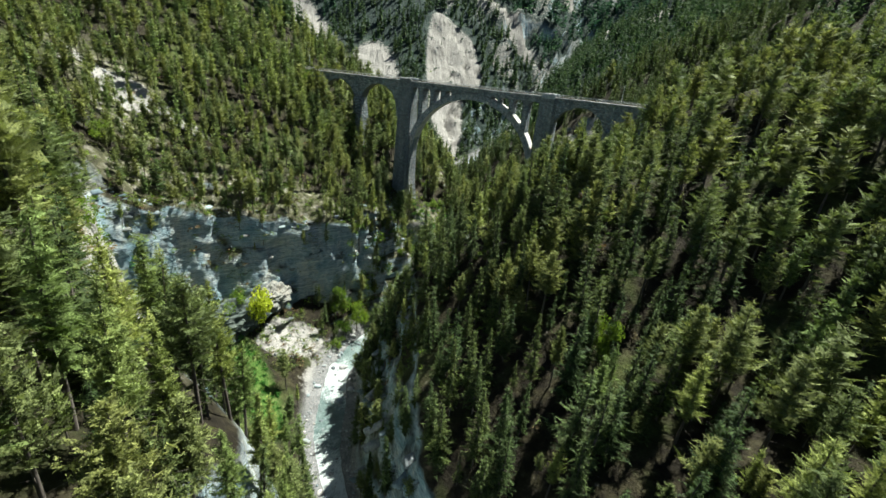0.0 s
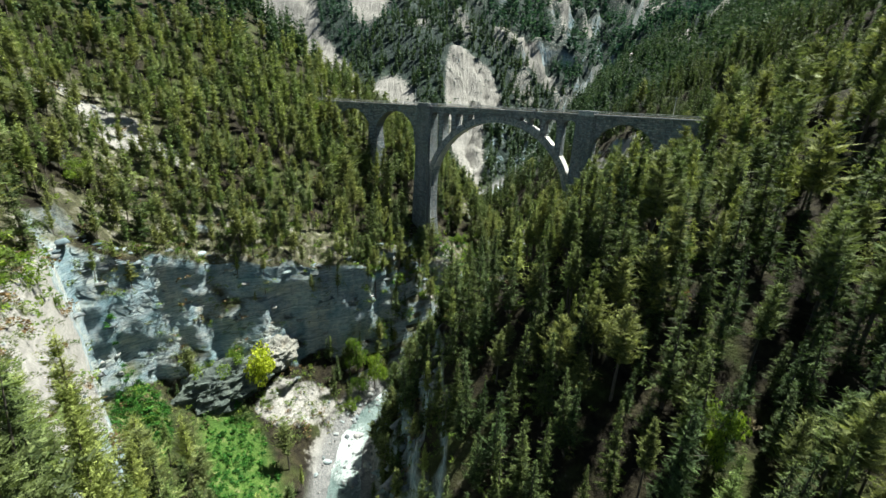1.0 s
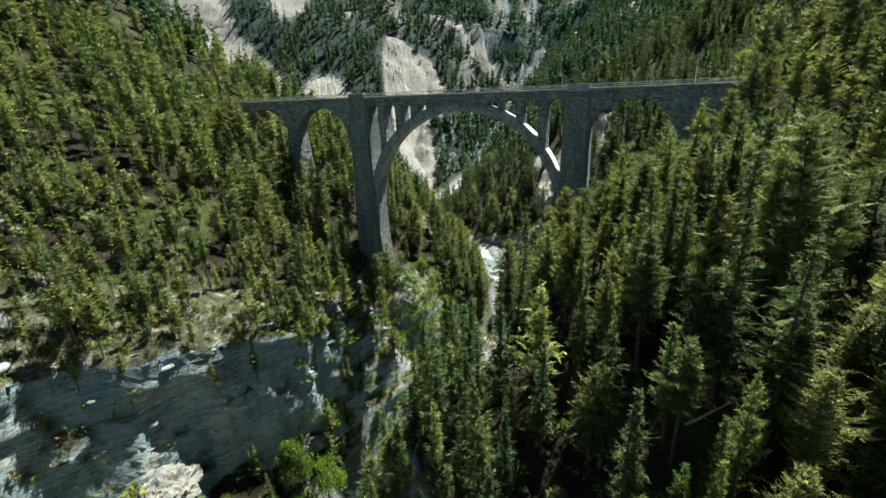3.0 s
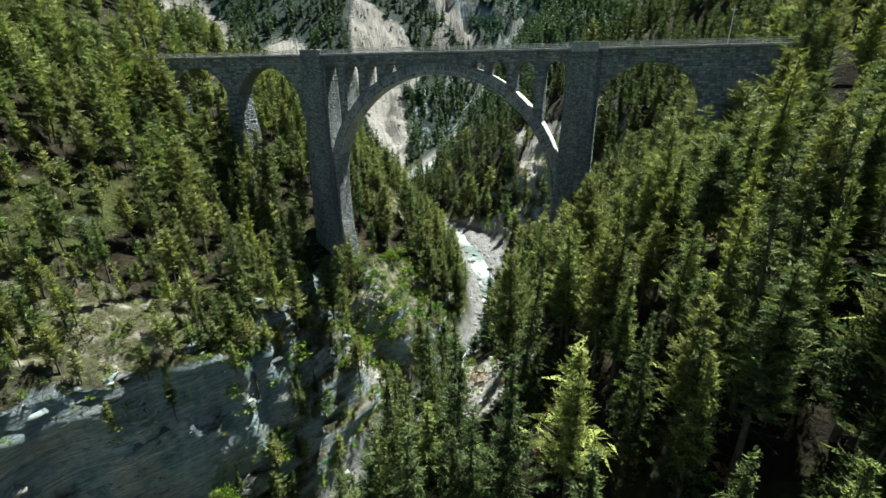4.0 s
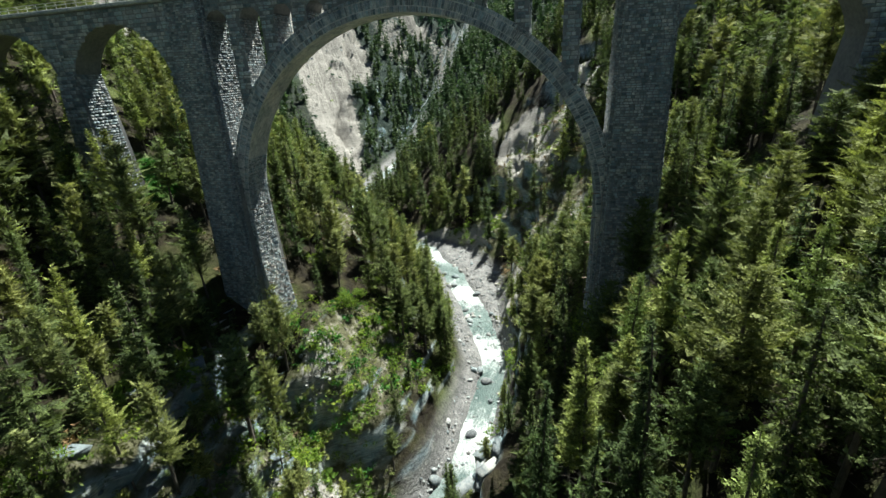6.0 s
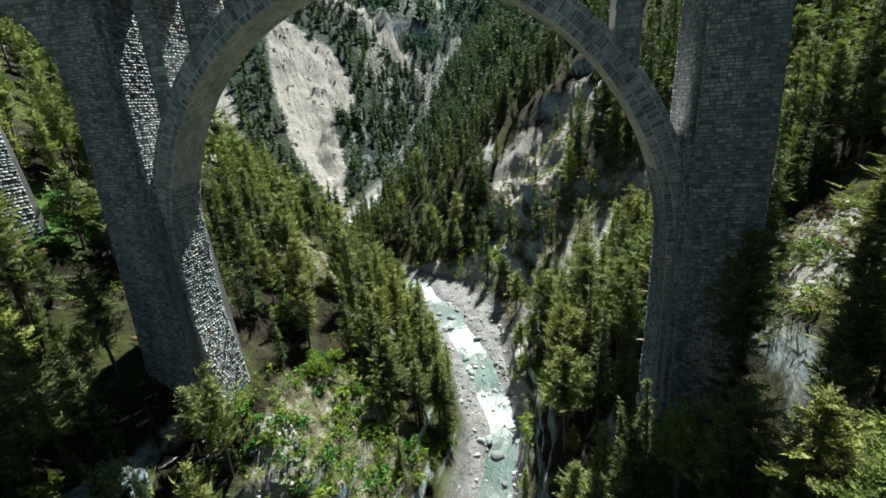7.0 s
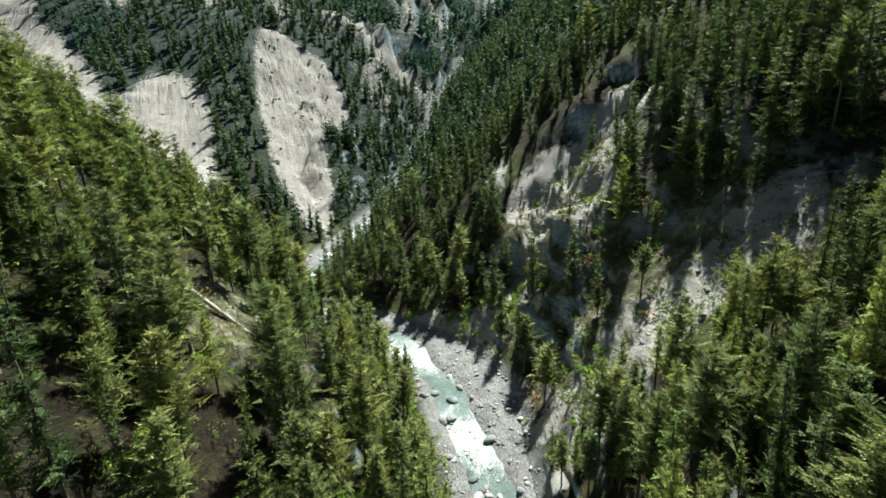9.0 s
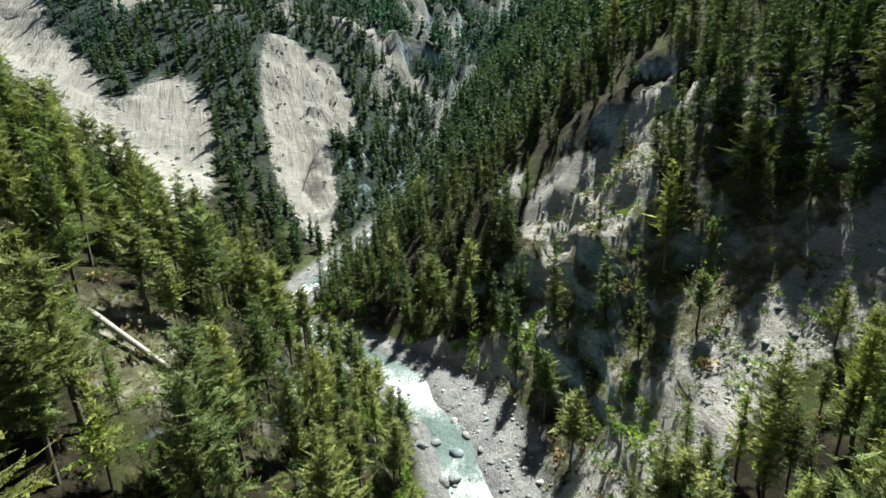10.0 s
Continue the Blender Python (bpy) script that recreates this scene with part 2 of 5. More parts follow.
PINE_WOOD = foliage_material("pine_wood_needles", (0.063, 0.073, 0.029), (0.16, 0.18, 0.069), (0.265, 0.287, 0.112), 0.26, 0.48, 5.0)
LARCH_WOOD = foliage_material("larch_wood_needles", (0.072, 0.09, 0.031), (0.185, 0.22, 0.075), (0.3, 0.345, 0.122), 0.26, 0.48, 5.0)
LEAF = foliage_material("fresh_leaves", (0.06, 0.1, 0.016), (0.13, 0.2, 0.031), (0.23, 0.3, 0.053), 0.4, 0.45, 5.0)
HERB = foliage_material("meadow_leaves", (0.02, 0.075, 0.014), (0.04, 0.135, 0.022), (0.09, 0.2, 0.035), 0.3)
RUST = foliage_material("dry_needles", (0.085, 0.055, 0.03), (0.16, 0.105, 0.06), (0.24, 0.17, 0.105), 0.2)
BARK = bark_material("grey_bark", (0.035, 0.028, 0.024), (0.14, 0.12, 0.1))
DEADWOOD = bark_material("bleached_wood", (0.22, 0.2, 0.18), (0.5, 0.47, 0.43))
MASONRY = stone_material("limestone_masonry", (0.12, 0.136, 0.146), (0.29, 0.315, 0.325), (0.5, 0.505, 0.495))
MORTAR = plain_material("weathered_mortar", (0.08, 0.086, 0.09), (0.22, 0.226, 0.226), 2.0, 0.95)
CONCRETE = stone_material("weathered_concrete", (0.24, 0.26, 0.268), (0.42, 0.44, 0.445), (0.62, 0.625, 0.61))
BALLAST = plain_material("track_ballast", (0.1, 0.095, 0.09), (0.3, 0.29, 0.27), 9.0, 0.95, 0, 0.05)
STEEL = plain_material("galvanised_steel", (0.42, 0.43, 0.43), (0.6, 0.6, 0.59), 6.0, 0.55, 0.3)
RAILSTEEL = plain_material("rail_steel", (0.12, 0.08, 0.06), (0.3, 0.24, 0.2), 6.0, 0.4, 0.8)
TIMBER = plain_material("dark_sleeper_wood", (0.05, 0.04, 0.03), (0.12, 0.1, 0.08), 5.0, 0.9)
LEDGE = stone_material("cliff_limestone", (0.08, 0.1, 0.11), (0.19, 0.215, 0.225), (0.36, 0.36, 0.34))
ROCK = stone_material("river_rock", (0.1, 0.1, 0.105), (0.25, 0.25, 0.245), (0.5, 0.49, 0.47))

# ---------- mesh helpers ----------


def mesh_from(name, verts, faces, mat=None, tone=None, smooth=False):
    """A mesh from numpy arrays: verts (n, 3), faces (m, 3 or 4)."""
    me = bpy.data.meshes.new(name)
    verts = np.ascontiguousarray(verts, np.float32)
    faces = np.ascontiguousarray(faces, np.int32)
    k = faces.shape[1]
    me.vertices.add(len(verts))
    me.vertices.foreach_set("co", verts.ravel())
    me.loops.add(faces.size)
    me.loops.foreach_set("vertex_index", faces.ravel())
    me.polygons.add(len(faces))
    me.polygons.foreach_set("loop_start", np.arange(0, faces.size, k, dtype=np.int32))
    me.polygons.foreach_set("loop_total", np.full(len(faces), k, np.int32))
    if smooth:
        me.polygons.foreach_set("use_smooth", np.ones(len(faces), bool))
    if tone is not None:
        at = me.attributes.new("tone", "FLOAT", "POINT")
        at.data.foreach_set("value", np.ascontiguousarray(tone, np.float32))
    me.update(calc_edges=True)
    if mat is not None:
        me.materials.append(mat)
    return me


def part(name, bm, mat, parent, label=""):
    """Links a bmesh (or a ready mesh) as one mesh object under a thing or a part."""
    if isinstance(bm, bpy.types.Mesh):
        me = bm
    else:
        me = bpy.data.meshes.new(name)
        bm.normal_update()
        bm.to_mesh(me)
        bm.free()
    if mat is not None and not me.materials:
        me.materials.append(mat)
    ob = new(name, me)
    ob.parent = parent
    return tagged(ob, label)


def add_box(bm, lo, hi, turn=None):
    """A box between two corners, optionally turned by a matrix."""
    made = bmesh.ops.create_cube(bm, size=1.0)["verts"]
    for v in made:
        v.co = Vector([lo[i] + (v.co[i] + 0.5) * (hi[i] - lo[i]) for i in range(3)])
    if turn is not None:
        bmesh.ops.transform(bm, matrix=turn, verts=made)
    return made


def box(lo, hi, bevel=0.0, turn=None):
    bm = bmesh.new()
    add_box(bm, lo, hi, turn)
    if bevel:
        bmesh.ops.bevel(bm, geom=list(bm.edges), offset=bevel, segments=1, affect="EDGES")
    return bm


def prism(outline, y0, y1):
    """A slab from an (x, z) outline, drawn out along y."""
    bm = bmesh.new()
    a = [bm.verts.new((x, y0, z)) for x, z in outline]
    b = [bm.verts.new((x, y1, z)) for x, z in outline]
    n = len(outline)
    bm.faces.new(a)
    bm.faces.new(list(reversed(b)))
    for i in range(n):
        bm.faces.new((a[i], b[i], b[(i + 1) % n], a[(i + 1) % n]))
    bmesh.ops.recalc_face_normals(bm, faces=list(bm.faces))
    return bm

# ---------- the valley ----------


SECTIONS = {}


def section(y, *knots):
    """A cross-section of the valley: x, z pairs from the far left slope over the river to the far right slope."""
    SECTIONS[y] = np.array(knots, float).reshape(-1, 2)


#            far left    slope      shelf      rim       foot      water    water    bank      slope     ridge     far right
section(-330, -260, 185, -60, 120, 0, 106, 50, 96, 100, 78, 176, 3, 188, 3, 204, 26, 230, 55, 280, 100, 460, 225)
section(-240, -245, 180, -65, 112, -25, 98, 22, 88, 62, 74, 140, 2, 152, 2, 166, 22, 190, 50, 240, 92, 430, 215)
section(-180, -238, 178, -75, 106, -40, 92, 12, 83, 50, 73, 110, 1, 122, 1, 134, 20, 152, 44, 200, 80, 400, 205)
section(-165, -237, 177, -78, 104, -40, 90, 10, 80, 48, 68, 92, 0, 103, 0, 113, 18, 130, 38, 180, 70, 390, 200)
section(-150, -236, 176, -80, 101, -40, 84, 4, 72, 42, 57, 72, -1, 84, -1, 96, 18, 114, 34, 165, 62, 380, 196)
section(-140, -235, 176, -81, 100, -41, 79, -14, 66, 26, 42, 56, -2, 67, -2, 78, 18, 98, 34, 158, 60, 375, 194)
section(-130, -235, 178, -82, 99, -45, 76, -29, 64, -10, 25, 39, -2, 51, -2, 62, 22, 86, 36, 152, 57, 370, 192)
section(-122, -236, 180, -84, 98, -60, 78, -46, 63, -42, 24, 28, -2, 40, -2, 52, 28, 80, 39, 150, 55, 370, 190)
section(-114, -237, 180, -85, 96, -59, 72, -45, 58, -41, 23, 16, -2, 30, -2, 45, 32, 75, 42, 140, 52, 365, 186)
section(-105, -238, 180, -86, 92, -57, 64, -44, 52, -39, 22, 5, -2, 21, -2, 38, 36, 70, 46, 130, 50, 360, 180)
section(-92, -240, 180, -86, 86, -52, 60, -41, 50, -36, 20, -4, -2, 13, -2, 32, 38, 61, 52, 115, 50, 350, 175)
section(-80, -240, 180, -80, 82, -50, 60, -36, 47, -31, 17, -11, -2, 2, -2, 25, 42, 55, 63, 105, 60, 340, 175)
section(-65, -240, 180, -74, 78, -46, 56, -29, 43, -25, 13, -14, -2, -4, -2, 18, 43, 52, 70, 100, 68, 330, 175)
section(-50, -240, 182, -72, 76, -42, 52, -20, 40, -17, 8, -12, -1, -3, -1, 15, 38, 48, 69, 96, 77, 320, 180)
section(-25, -245, 185, -76, 73, -47, 52, -26, 40, -14, 22, -5, 0, 4, 0, 14, 26, 40, 55, 90, 82, 310, 185)
section(-12, -248, 188, -88, 80, -53, 55, -32, 32, -17, 8, -3, 0, 6, 0, 15, 24, 39, 52, 80, 83, 305, 188)
section(-5, -249, 189, -96, 85, -57, 58, -31, 38, -14, 21, -1, 0.5, 8, 0.5, 16, 23, 38, 50, 73, 84, 302, 189)
section(0, -250, 190, -102, 88, -60, 60, -30, 38, -13, 22, 1, 1, 10, 1, 17, 22, 38, 49, 68, 84, 300, 190)
section(30, -255, 180, -98, 80, -60, 55, -34, 36, -9, 12, 2, 1, 11, 1, 16, 15, 32, 36, 72, 78, 300, 190)
section(60, -260, 165, -102, 74, -66, 52, -38, 28, -16, 5, -10, 0, 5, 0, 9, 5, 25, 25, 60, 52, 300, 190)
section(85, -265, 150, -108, 60, -78, 40, -52, 18, -30, 3, -22, 0, 0, 0, 7, 5, 22, 27, 46, 57, 300, 200)
section(105, -290, 140, -132, 48, -104, 26, -78, 10, -56, 3, -48, 0, -14, 0, 1, 14, 11.5, 39, 38, 62, 300, 210)
section(120, -310, 135, -155, 46, -126, 24, -104, 9, -90, 3, -82, 0, -42, 0, -2, 15, 10.5, 40, 35, 63, 300, 215)
section(135, -330, 130, -178, 48, -146, 26, -120, 10, -106, 2, -99, -1, -78, -1, -36, 10, 3, 34, 34, 66, 300, 220)
section(150, -345, 130, -190, 50, -154, 28, -124, 10, -107, 2, -99, -1, -82, -1, -42, 16, 3, 50, 36, 80, 300, 230)
section(215, -420, 130, -240, 62, -175, 40, -128, 18, -112, 1, -103, -2, -88, -2, -62, 20, -10, 62, 50, 106, 300, 240)
section(300, -520, 160, -300, 110, -205, 88, -150, 55, -112, 8, -104, 0, -94, 0, -66, 42, -20, 88, 44, 118, 320, 250)
section(360, -600, 220, -330, 160, -230, 132, -170, 85, -112, 22, -104, 10, -94, 10, -66, 62, -15, 108, 40, 132, 350, 265)
section(450, -680, 300, -380, 210, -260, 170, -185, 118, -112, 50, -100, 36, -90, 36, -55, 88, 0, 128, 60, 158, 400, 300)
section(700, -850, 430, -480, 320, -330, 260, -220, 215, -110, 140, -80, 122, -70, 122, -20, 175, 40, 220, 130, 280, 520, 430)
section(1150, -1100, 660, -650, 560, -420, 510, -260, 470, -120, 420, -80, 400, -60, 400, 0, 440, 70, 470, 200, 520, 700, 660)

STATIONS = np.array(sorted(SECTIONS))
KNOTS = np.stack([SECTIONS[y] for y in sorted(SECTIONS)])       # station, knot, (x, z)
# the river falls towards the lower gorge, and the whole valley with it
RISE = np.interp(STATIONS, [-330, -60, -25, 0, 30, 60, 85, 120, 150, 215, 300, 400, 700, 1150], [0, 0, 1.2, 2.0, 5.0, 7.0, 8.0, 8.5, 10, 13, 18, 25, 43, 70])
KNOTS[:, :, 1] += RISE[:, None] - 0.03 * KNOTS[:, :, 1] * np.clip((-STATIONS - 25) / 35, 0, 1)[:, None]
SPANS = (16, 14, 12, 26, 22, 16, 24, 18, 16, 18)                 # cells between neighbouring knots


def smooth_rows(y):
    """The knots at one y, between the stations, by a monotone cubic."""
    i = int(np.clip(np.searchsorted(STATIONS, y) - 1, 0, len(STATIONS) - 2))
    t = float(np.clip((y - STATIONS[i]) / (STATIONS[i + 1] - STATIONS[i]), 0, 1))
    return KNOTS[i] * (1 - t) + KNOTS[i + 1] * t


def profile(y):
    """The cross-section's points at one y: x and z, finer than the knots, slightly rounded."""
    k = smooth_rows(y)
    xs, zs = [], []
    for j, n in enumerate(SPANS):
        u = np.arange(n) / n
        xs.append(k[j, 0] + u * (k[j + 1, 0] - k[j, 0]))
        zs.append(k[j, 1] + u * (k[j + 1, 1] - k[j, 1]))
    xs, zs = np.append(np.concatenate(xs), k[-1, 0]), np.append(np.concatenate(zs), k[-1, 1])
    return xs, zs


ROW_Y = np.concatenate([np.arange(-330, -200, 6), np.arange(-200, 160, 1.5), np.arange(160, 330, 3.0), np.arange(330, 700, 7), np.arange(700, 1151, 18)])
GRID = np.zeros((len(ROW_Y), sum(SPANS) + 1, 3))
for r, y in enumerate(ROW_Y):
    xs, zs = profile(y)
    GRID[r, :, 0], GRID[r, :, 1], GRID[r, :, 2] = xs, y, zs
WATER_Z = np.array([profile(y)[1][sum(SPANS[:5])] for y in ROW_Y])
WATER_L = GRID[:, sum(SPANS[:5]), 0].copy()
WATER_R = GRID[:, sum(SPANS[:6]), 0].copy()
for _ in range(2):                                             # round off the breaks of slope
    g = GRID[:, :, 2].copy()
    GRID[:, 1:-1, 2] = 0.5 * g[:, 1:-1] + 0.25 * (g[:, :-2] + g[:, 2:])
    g = GRID.copy()
    GRID[1:-1, :, 0::2] = 0.5 * g[1:-1, :, 0::2] + 0.25 * (g[:-2, :, 0::2] + g[2:, :, 0::2])


def stream(y):
    """The middle and half width of the running water, as shares of the gravel bed's width."""
    mid = np.interp(y, [-330, -120, -95, -60, -20, 15, 35, 55, 75, 92, 110, 130, 330], [0.5, 0.5, 0.45, 0.55, 0.5, 0.6, 0.68, 0.5, 0.3, 0.28, 0.5, 0.5, 0.5])
    half = np.interp(y, [-330, -120, -95, -60, 0, 35, 55, 75, 95, 115, 330], [0.45, 0.42, 0.4, 0.46, 0.5, 0.44, 0.4, 0.28, 0.24, 0.28, 0.35])
    return mid, half


# the stream runs in a shallow channel of the gravel bed
for r in range(len(ROW_Y)):
    a, b = sum(SPANS[:5]), sum(SPANS[:6])
    u = np.linspace(0, 1, b - a + 1)
    mid, half = stream(ROW_Y[r])
    GRID[r, a:b + 1, 2] = WATER_Z[r] + 0.35 - 1.5 * np.exp(-((u - mid) / (half * 0.8)) ** 4)


def crag_at(x, y):
    """Spurs of the mountains: 1 along a crest, falling to -1 in the gullies."""
    return 1 - 2 * abs(noise.fractal(Vector((x * 0.0075 + y * 0.002, y * 0.0055, 1.3)), 0.9, 2.0, 4))


def relief(p, steep):
    """Uneven ground: hummocks everywhere, ledges and buttresses on steep rock."""
    v = Vector((p[0] * 0.035, p[1] * 0.035, p[2] * 0.02))
    big = noise.fractal(v, 1.0, 2.0, 4)
    w = Vector((p[0] * 0.11, p[1] * 0.11, p[2] * 0.16))
    mid = noise.fractal(w, 0.9, 2.1, 4)
    ledge = noise.fractal(Vector((p[0] * 0.05, p[1] * 0.05, p[2] * 0.55)), 0.8, 2.0, 3)
    return big, mid, ledge


def patch(x, y, cx, cy, ax, ay, turn=0.0):
    """1 inside an oval patch of ground, falling to 0 round its rim."""
    c, s = math.cos(radians(turn)), math.sin(radians(turn))
    u, v = ((x - cx) * c + (y - cy) * s) / ax, (-(x - cx) * s + (y - cy) * c) / ay
    return np.clip((1.25 - np.sqrt(u * u + v * v)) / 0.4, 0, 1)


# bare scree and landslip scars: centre, half lengths, turn
SCARS = [(-172, 300, 99, 19, 123), (-182, 346, 46, 30, 123), (-208, 208, 92, 29, 123), (-186, 192, 46, 22, 123), (-330, 252, 100, 28, 146), (-470, 330, 120, 36, 140), (-400, 420, 80, 26, 130), (-165, 482, 45, 12, -15), (40, 440, 70, 12, 70)]
BARE = [(44, 3, 4.5, 10, 10), (20, 60, 15, 4.5, 32), (38, 72, 12, 5, 10), (-13, -18, 2.5, 9, -8), (-20, -3, 2.5, 4, 0), (27, 69, 23, 6.0, 4), (4, 116, 9, 5, 30), (9, 129, 4.5, 14, -30), (22, 136, 12, 6, 20), (-9, 150, 4, 9, 0), (16, 112, 8, 4, 30),
        (-6, -72, 9, 22, 10), (-78, -84, 16, 3, 30), (-86, -93, 10, 4, 10), (-44, 112, 40, 8, -12), (-92, 185, 9, 50, 0),
        (24, -54, 6, 7, 0), (28, 122, 5, 10, -40), (-6, -138, 27, 3.8, -21), (-20, -84, 5, 11, -10), (12, 120, 4, 17, -28), (22, 112, 3, 15, -28), (6, 136, 10, 10, -20)]
GULLIES = [(20, 134, 6, 9, -20, 5.0), (17, 108, 6, 5, 20, 3.5), (5, 124, 3, 12, -25, 4.0), (16, 128, 2.5, 14, -30, 3.5), (28, 122, 3, 14, -35, 3.5), (-2, 112, 3, 9, -10, 2.0)]
DRY = [(-47, -86, 9, 30, -16), (-84, -92, 20, 14, 0), (12, 112, 20, 20, 0), (24, 78, 18, 8, 0), (-40, 46, 10, 7, 0), (-16, -140, 14, 10, 0), (-38, -122, 9, 9, 0), (-4, -140, 34, 9, -21), (-16, -22, 9, 24, -8), (-15, 8, 8, 13, 0), (-33, -60, 7, 10, -10), (-40, -74, 5, 9, -10)]
MEADOW = [(-14, -108, 18, 7, -24), (-33, -118, 9, 5, -20), (-60, 4, 7, 9, 0)]


def cover(x, y, patches):
    out = np.zeros_like(np.asarray(x, float))
    for p in patches:
        out = np.maximum(out, patch(np.asarray(x, float), np.asarray(y, float), *p))
    return out


NORM = np.cross(np.gradient(GRID, axis=1), np.gradient(GRID, axis=0))
NORM /= np.maximum(np.linalg.norm(NORM, axis=2, keepdims=True), 1e-6)
STEEP = np.clip((0.82 - np.abs(NORM[:, :, 2])) / 0.4, 0, 1)
for r in range(len(ROW_Y)):
    far = 1.0 + max(0.0, ROW_Y[r] - 160) * 0.012 + max(0.0, -200 - ROW_Y[r]) * 0.01
    for c in range(GRID.shape[1]):
        x, y, z = GRID[r, c]
        wet = (WATER_L[r] - 2.5 < x < WATER_R[r] + 2.5)
        if wet:
            continue
        fade = min(1.0, min(abs(x - WATER_L[r]), abs(x - WATER_R[r])) / 14.0)
        s = STEEP[r, c]
        big, mid, ledge = relief(GRID[r, c], s)
        if y > 150:
            sc = float(cover(x, y, SCARS))
            if sc > 0:
                along = noise.fractal(Vector(((x * 0.8 + y * 0.6) * 0.075, (x * -0.6 + y * 0.8) * 0.012, 4.0)), 0.9, 2.0, 4)
                mid += sc * (along * 5.0 - 0.9)
        if y > 400:                                            # spurs and gullies of the mountains
            crag = crag_at(x, y)
            GRID[r, c, 2] += min(1.0, (y - 400) / 160) * 42 * crag
        for gx, gy, ga, gb, gt, deep in GULLIES:
            if abs(x - gx) < 22 and abs(y - gy) < 22:
                GRID[r, c, 2] -= deep * float(patch(x, y, gx, gy, ga, gb, gt))
        worn = 1.0 if (y > 95 and -12 < x < 48 and y < 160) else 0.0
        if worn:
            mid += 2.2 * noise.fractal(Vector((x * 0.2 + y * 0.1, y * 0.05 - x * 0.03, z * 0.03)), 0.8, 2.0, 4) - 0.2
        amount = fade * (big * 1.6 * far + mid * (0.5 + 1.1 * s) * min(far, 3)) + s * (ledge * 1.5 + mid * 0.7)
        if -134 < y < -38 and -60 < x < -12 and 12 < z < 75:          # the brink is ragged, with bays and steps
            GRID[r, c, 0] += 3.4 * noise.fractal(Vector((y * 0.075, z * 0.04, 9.0)), 0.8, 2.0, 4)
            GRID[r, c, 2] += 2.6 * (1 - s) * noise.fractal(Vector((x * 0.1, y * 0.1, 4.0)), 0.8, 2.0, 4)
        if -132 < y < -38 and x < -12 and z < 70 and s > 0.3:       # the sheer cliff: thin beds, few overhangs
            bed = noise.fractal(Vector((x * 0.03, y * 0.03, z * 0.5)), 0.7, 2.0, 3)
            amount = 0.3 * amount + 0.55 * bed + 0.9 * noise.noise(Vector((x * 0.07, y * 0.07, 2.0)))
        n = NORM[r, c] if NORM[r, c, 2] > 0 else -NORM[r, c]
        GRID[r, c, 0] += n[0] * amount
        GRID[r, c, 2] += n[2] * amount

ROW_X = [np.maximum.accumulate(GRID[r, :, 0] + np.arange(GRID.shape[1]) * 1e-6) for r in range(len(ROW_Y))]


def ground_z(x, y):
    """The ground's height at a place."""
    i = int(np.clip(np.searchsorted(ROW_Y, y) - 1, 0, len(ROW_Y) - 2))
    t = (y - ROW_Y[i]) / (ROW_Y[i + 1] - ROW_Y[i])
    return (1 - t) * np.interp(x, ROW_X[i], GRID[i, :, 2]) + t * np.interp(x, ROW_X[i + 1], GRID[i + 1, :, 2])


def water_edges(y):
    return np.interp(y, ROW_Y, WATER_L), np.interp(y, ROW_Y, WATER_R), np.interp(y, ROW_Y, WATER_Z)


def build_ground():
    rows, cols = GRID.shape[:2]
    idx = np.arange(rows * cols).reshape(rows, cols)
    faces = np.stack([idx[:-1, :-1], idx[:-1, 1:], idx[1:, 1:], idx[1:, :-1]], -1).reshape(-1, 4)
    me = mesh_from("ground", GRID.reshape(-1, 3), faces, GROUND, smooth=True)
    flat = GRID.reshape(-1, 3)
    for name, table in (("bare", BARE), ("meadow", MEADOW), ("dry", DRY), ("far_hazy", []), ("bed", [])):
        value = cover(flat[:, 0], flat[:, 1], table)
        if name == "bare":
            value = np.maximum(value, cover(flat[:, 0], flat[:, 1], SCARS))
            for i in np.nonzero(flat[:, 1] > 380)[0]:           # rocky heads of the mountains
                x, y, z = flat[i]
                value[i] = max(value[i], min(1.0, max(0.0, (crag_at(x, y) - 0.58) * 2.6 * (0.4 + noise.noise(Vector((x * 0.012, y * 0.012, 5.0)))))))
        if name == "far_hazy":
            # grows with distance up the valley, where the hazy colours take over
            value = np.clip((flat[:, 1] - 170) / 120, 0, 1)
        if name == "bed":
            value = np.clip(1.3 - np.maximum(np.interp(flat[:, 1], ROW_Y, WATER_L) - flat[:, 0], flat[:, 0] - np.interp(flat[:, 1], ROW_Y, WATER_R)) / 3.0, 0, 1)
        at = me.attributes.new(name, "FLOAT", "POINT")
        at.data.foreach_set("value", np.ascontiguousarray(value, np.float32))
    ob = new("ground", me)
    tagged(ob, "steep wooded gorge slopes of grey limestone, soil and scree", "ground", kind="structure")


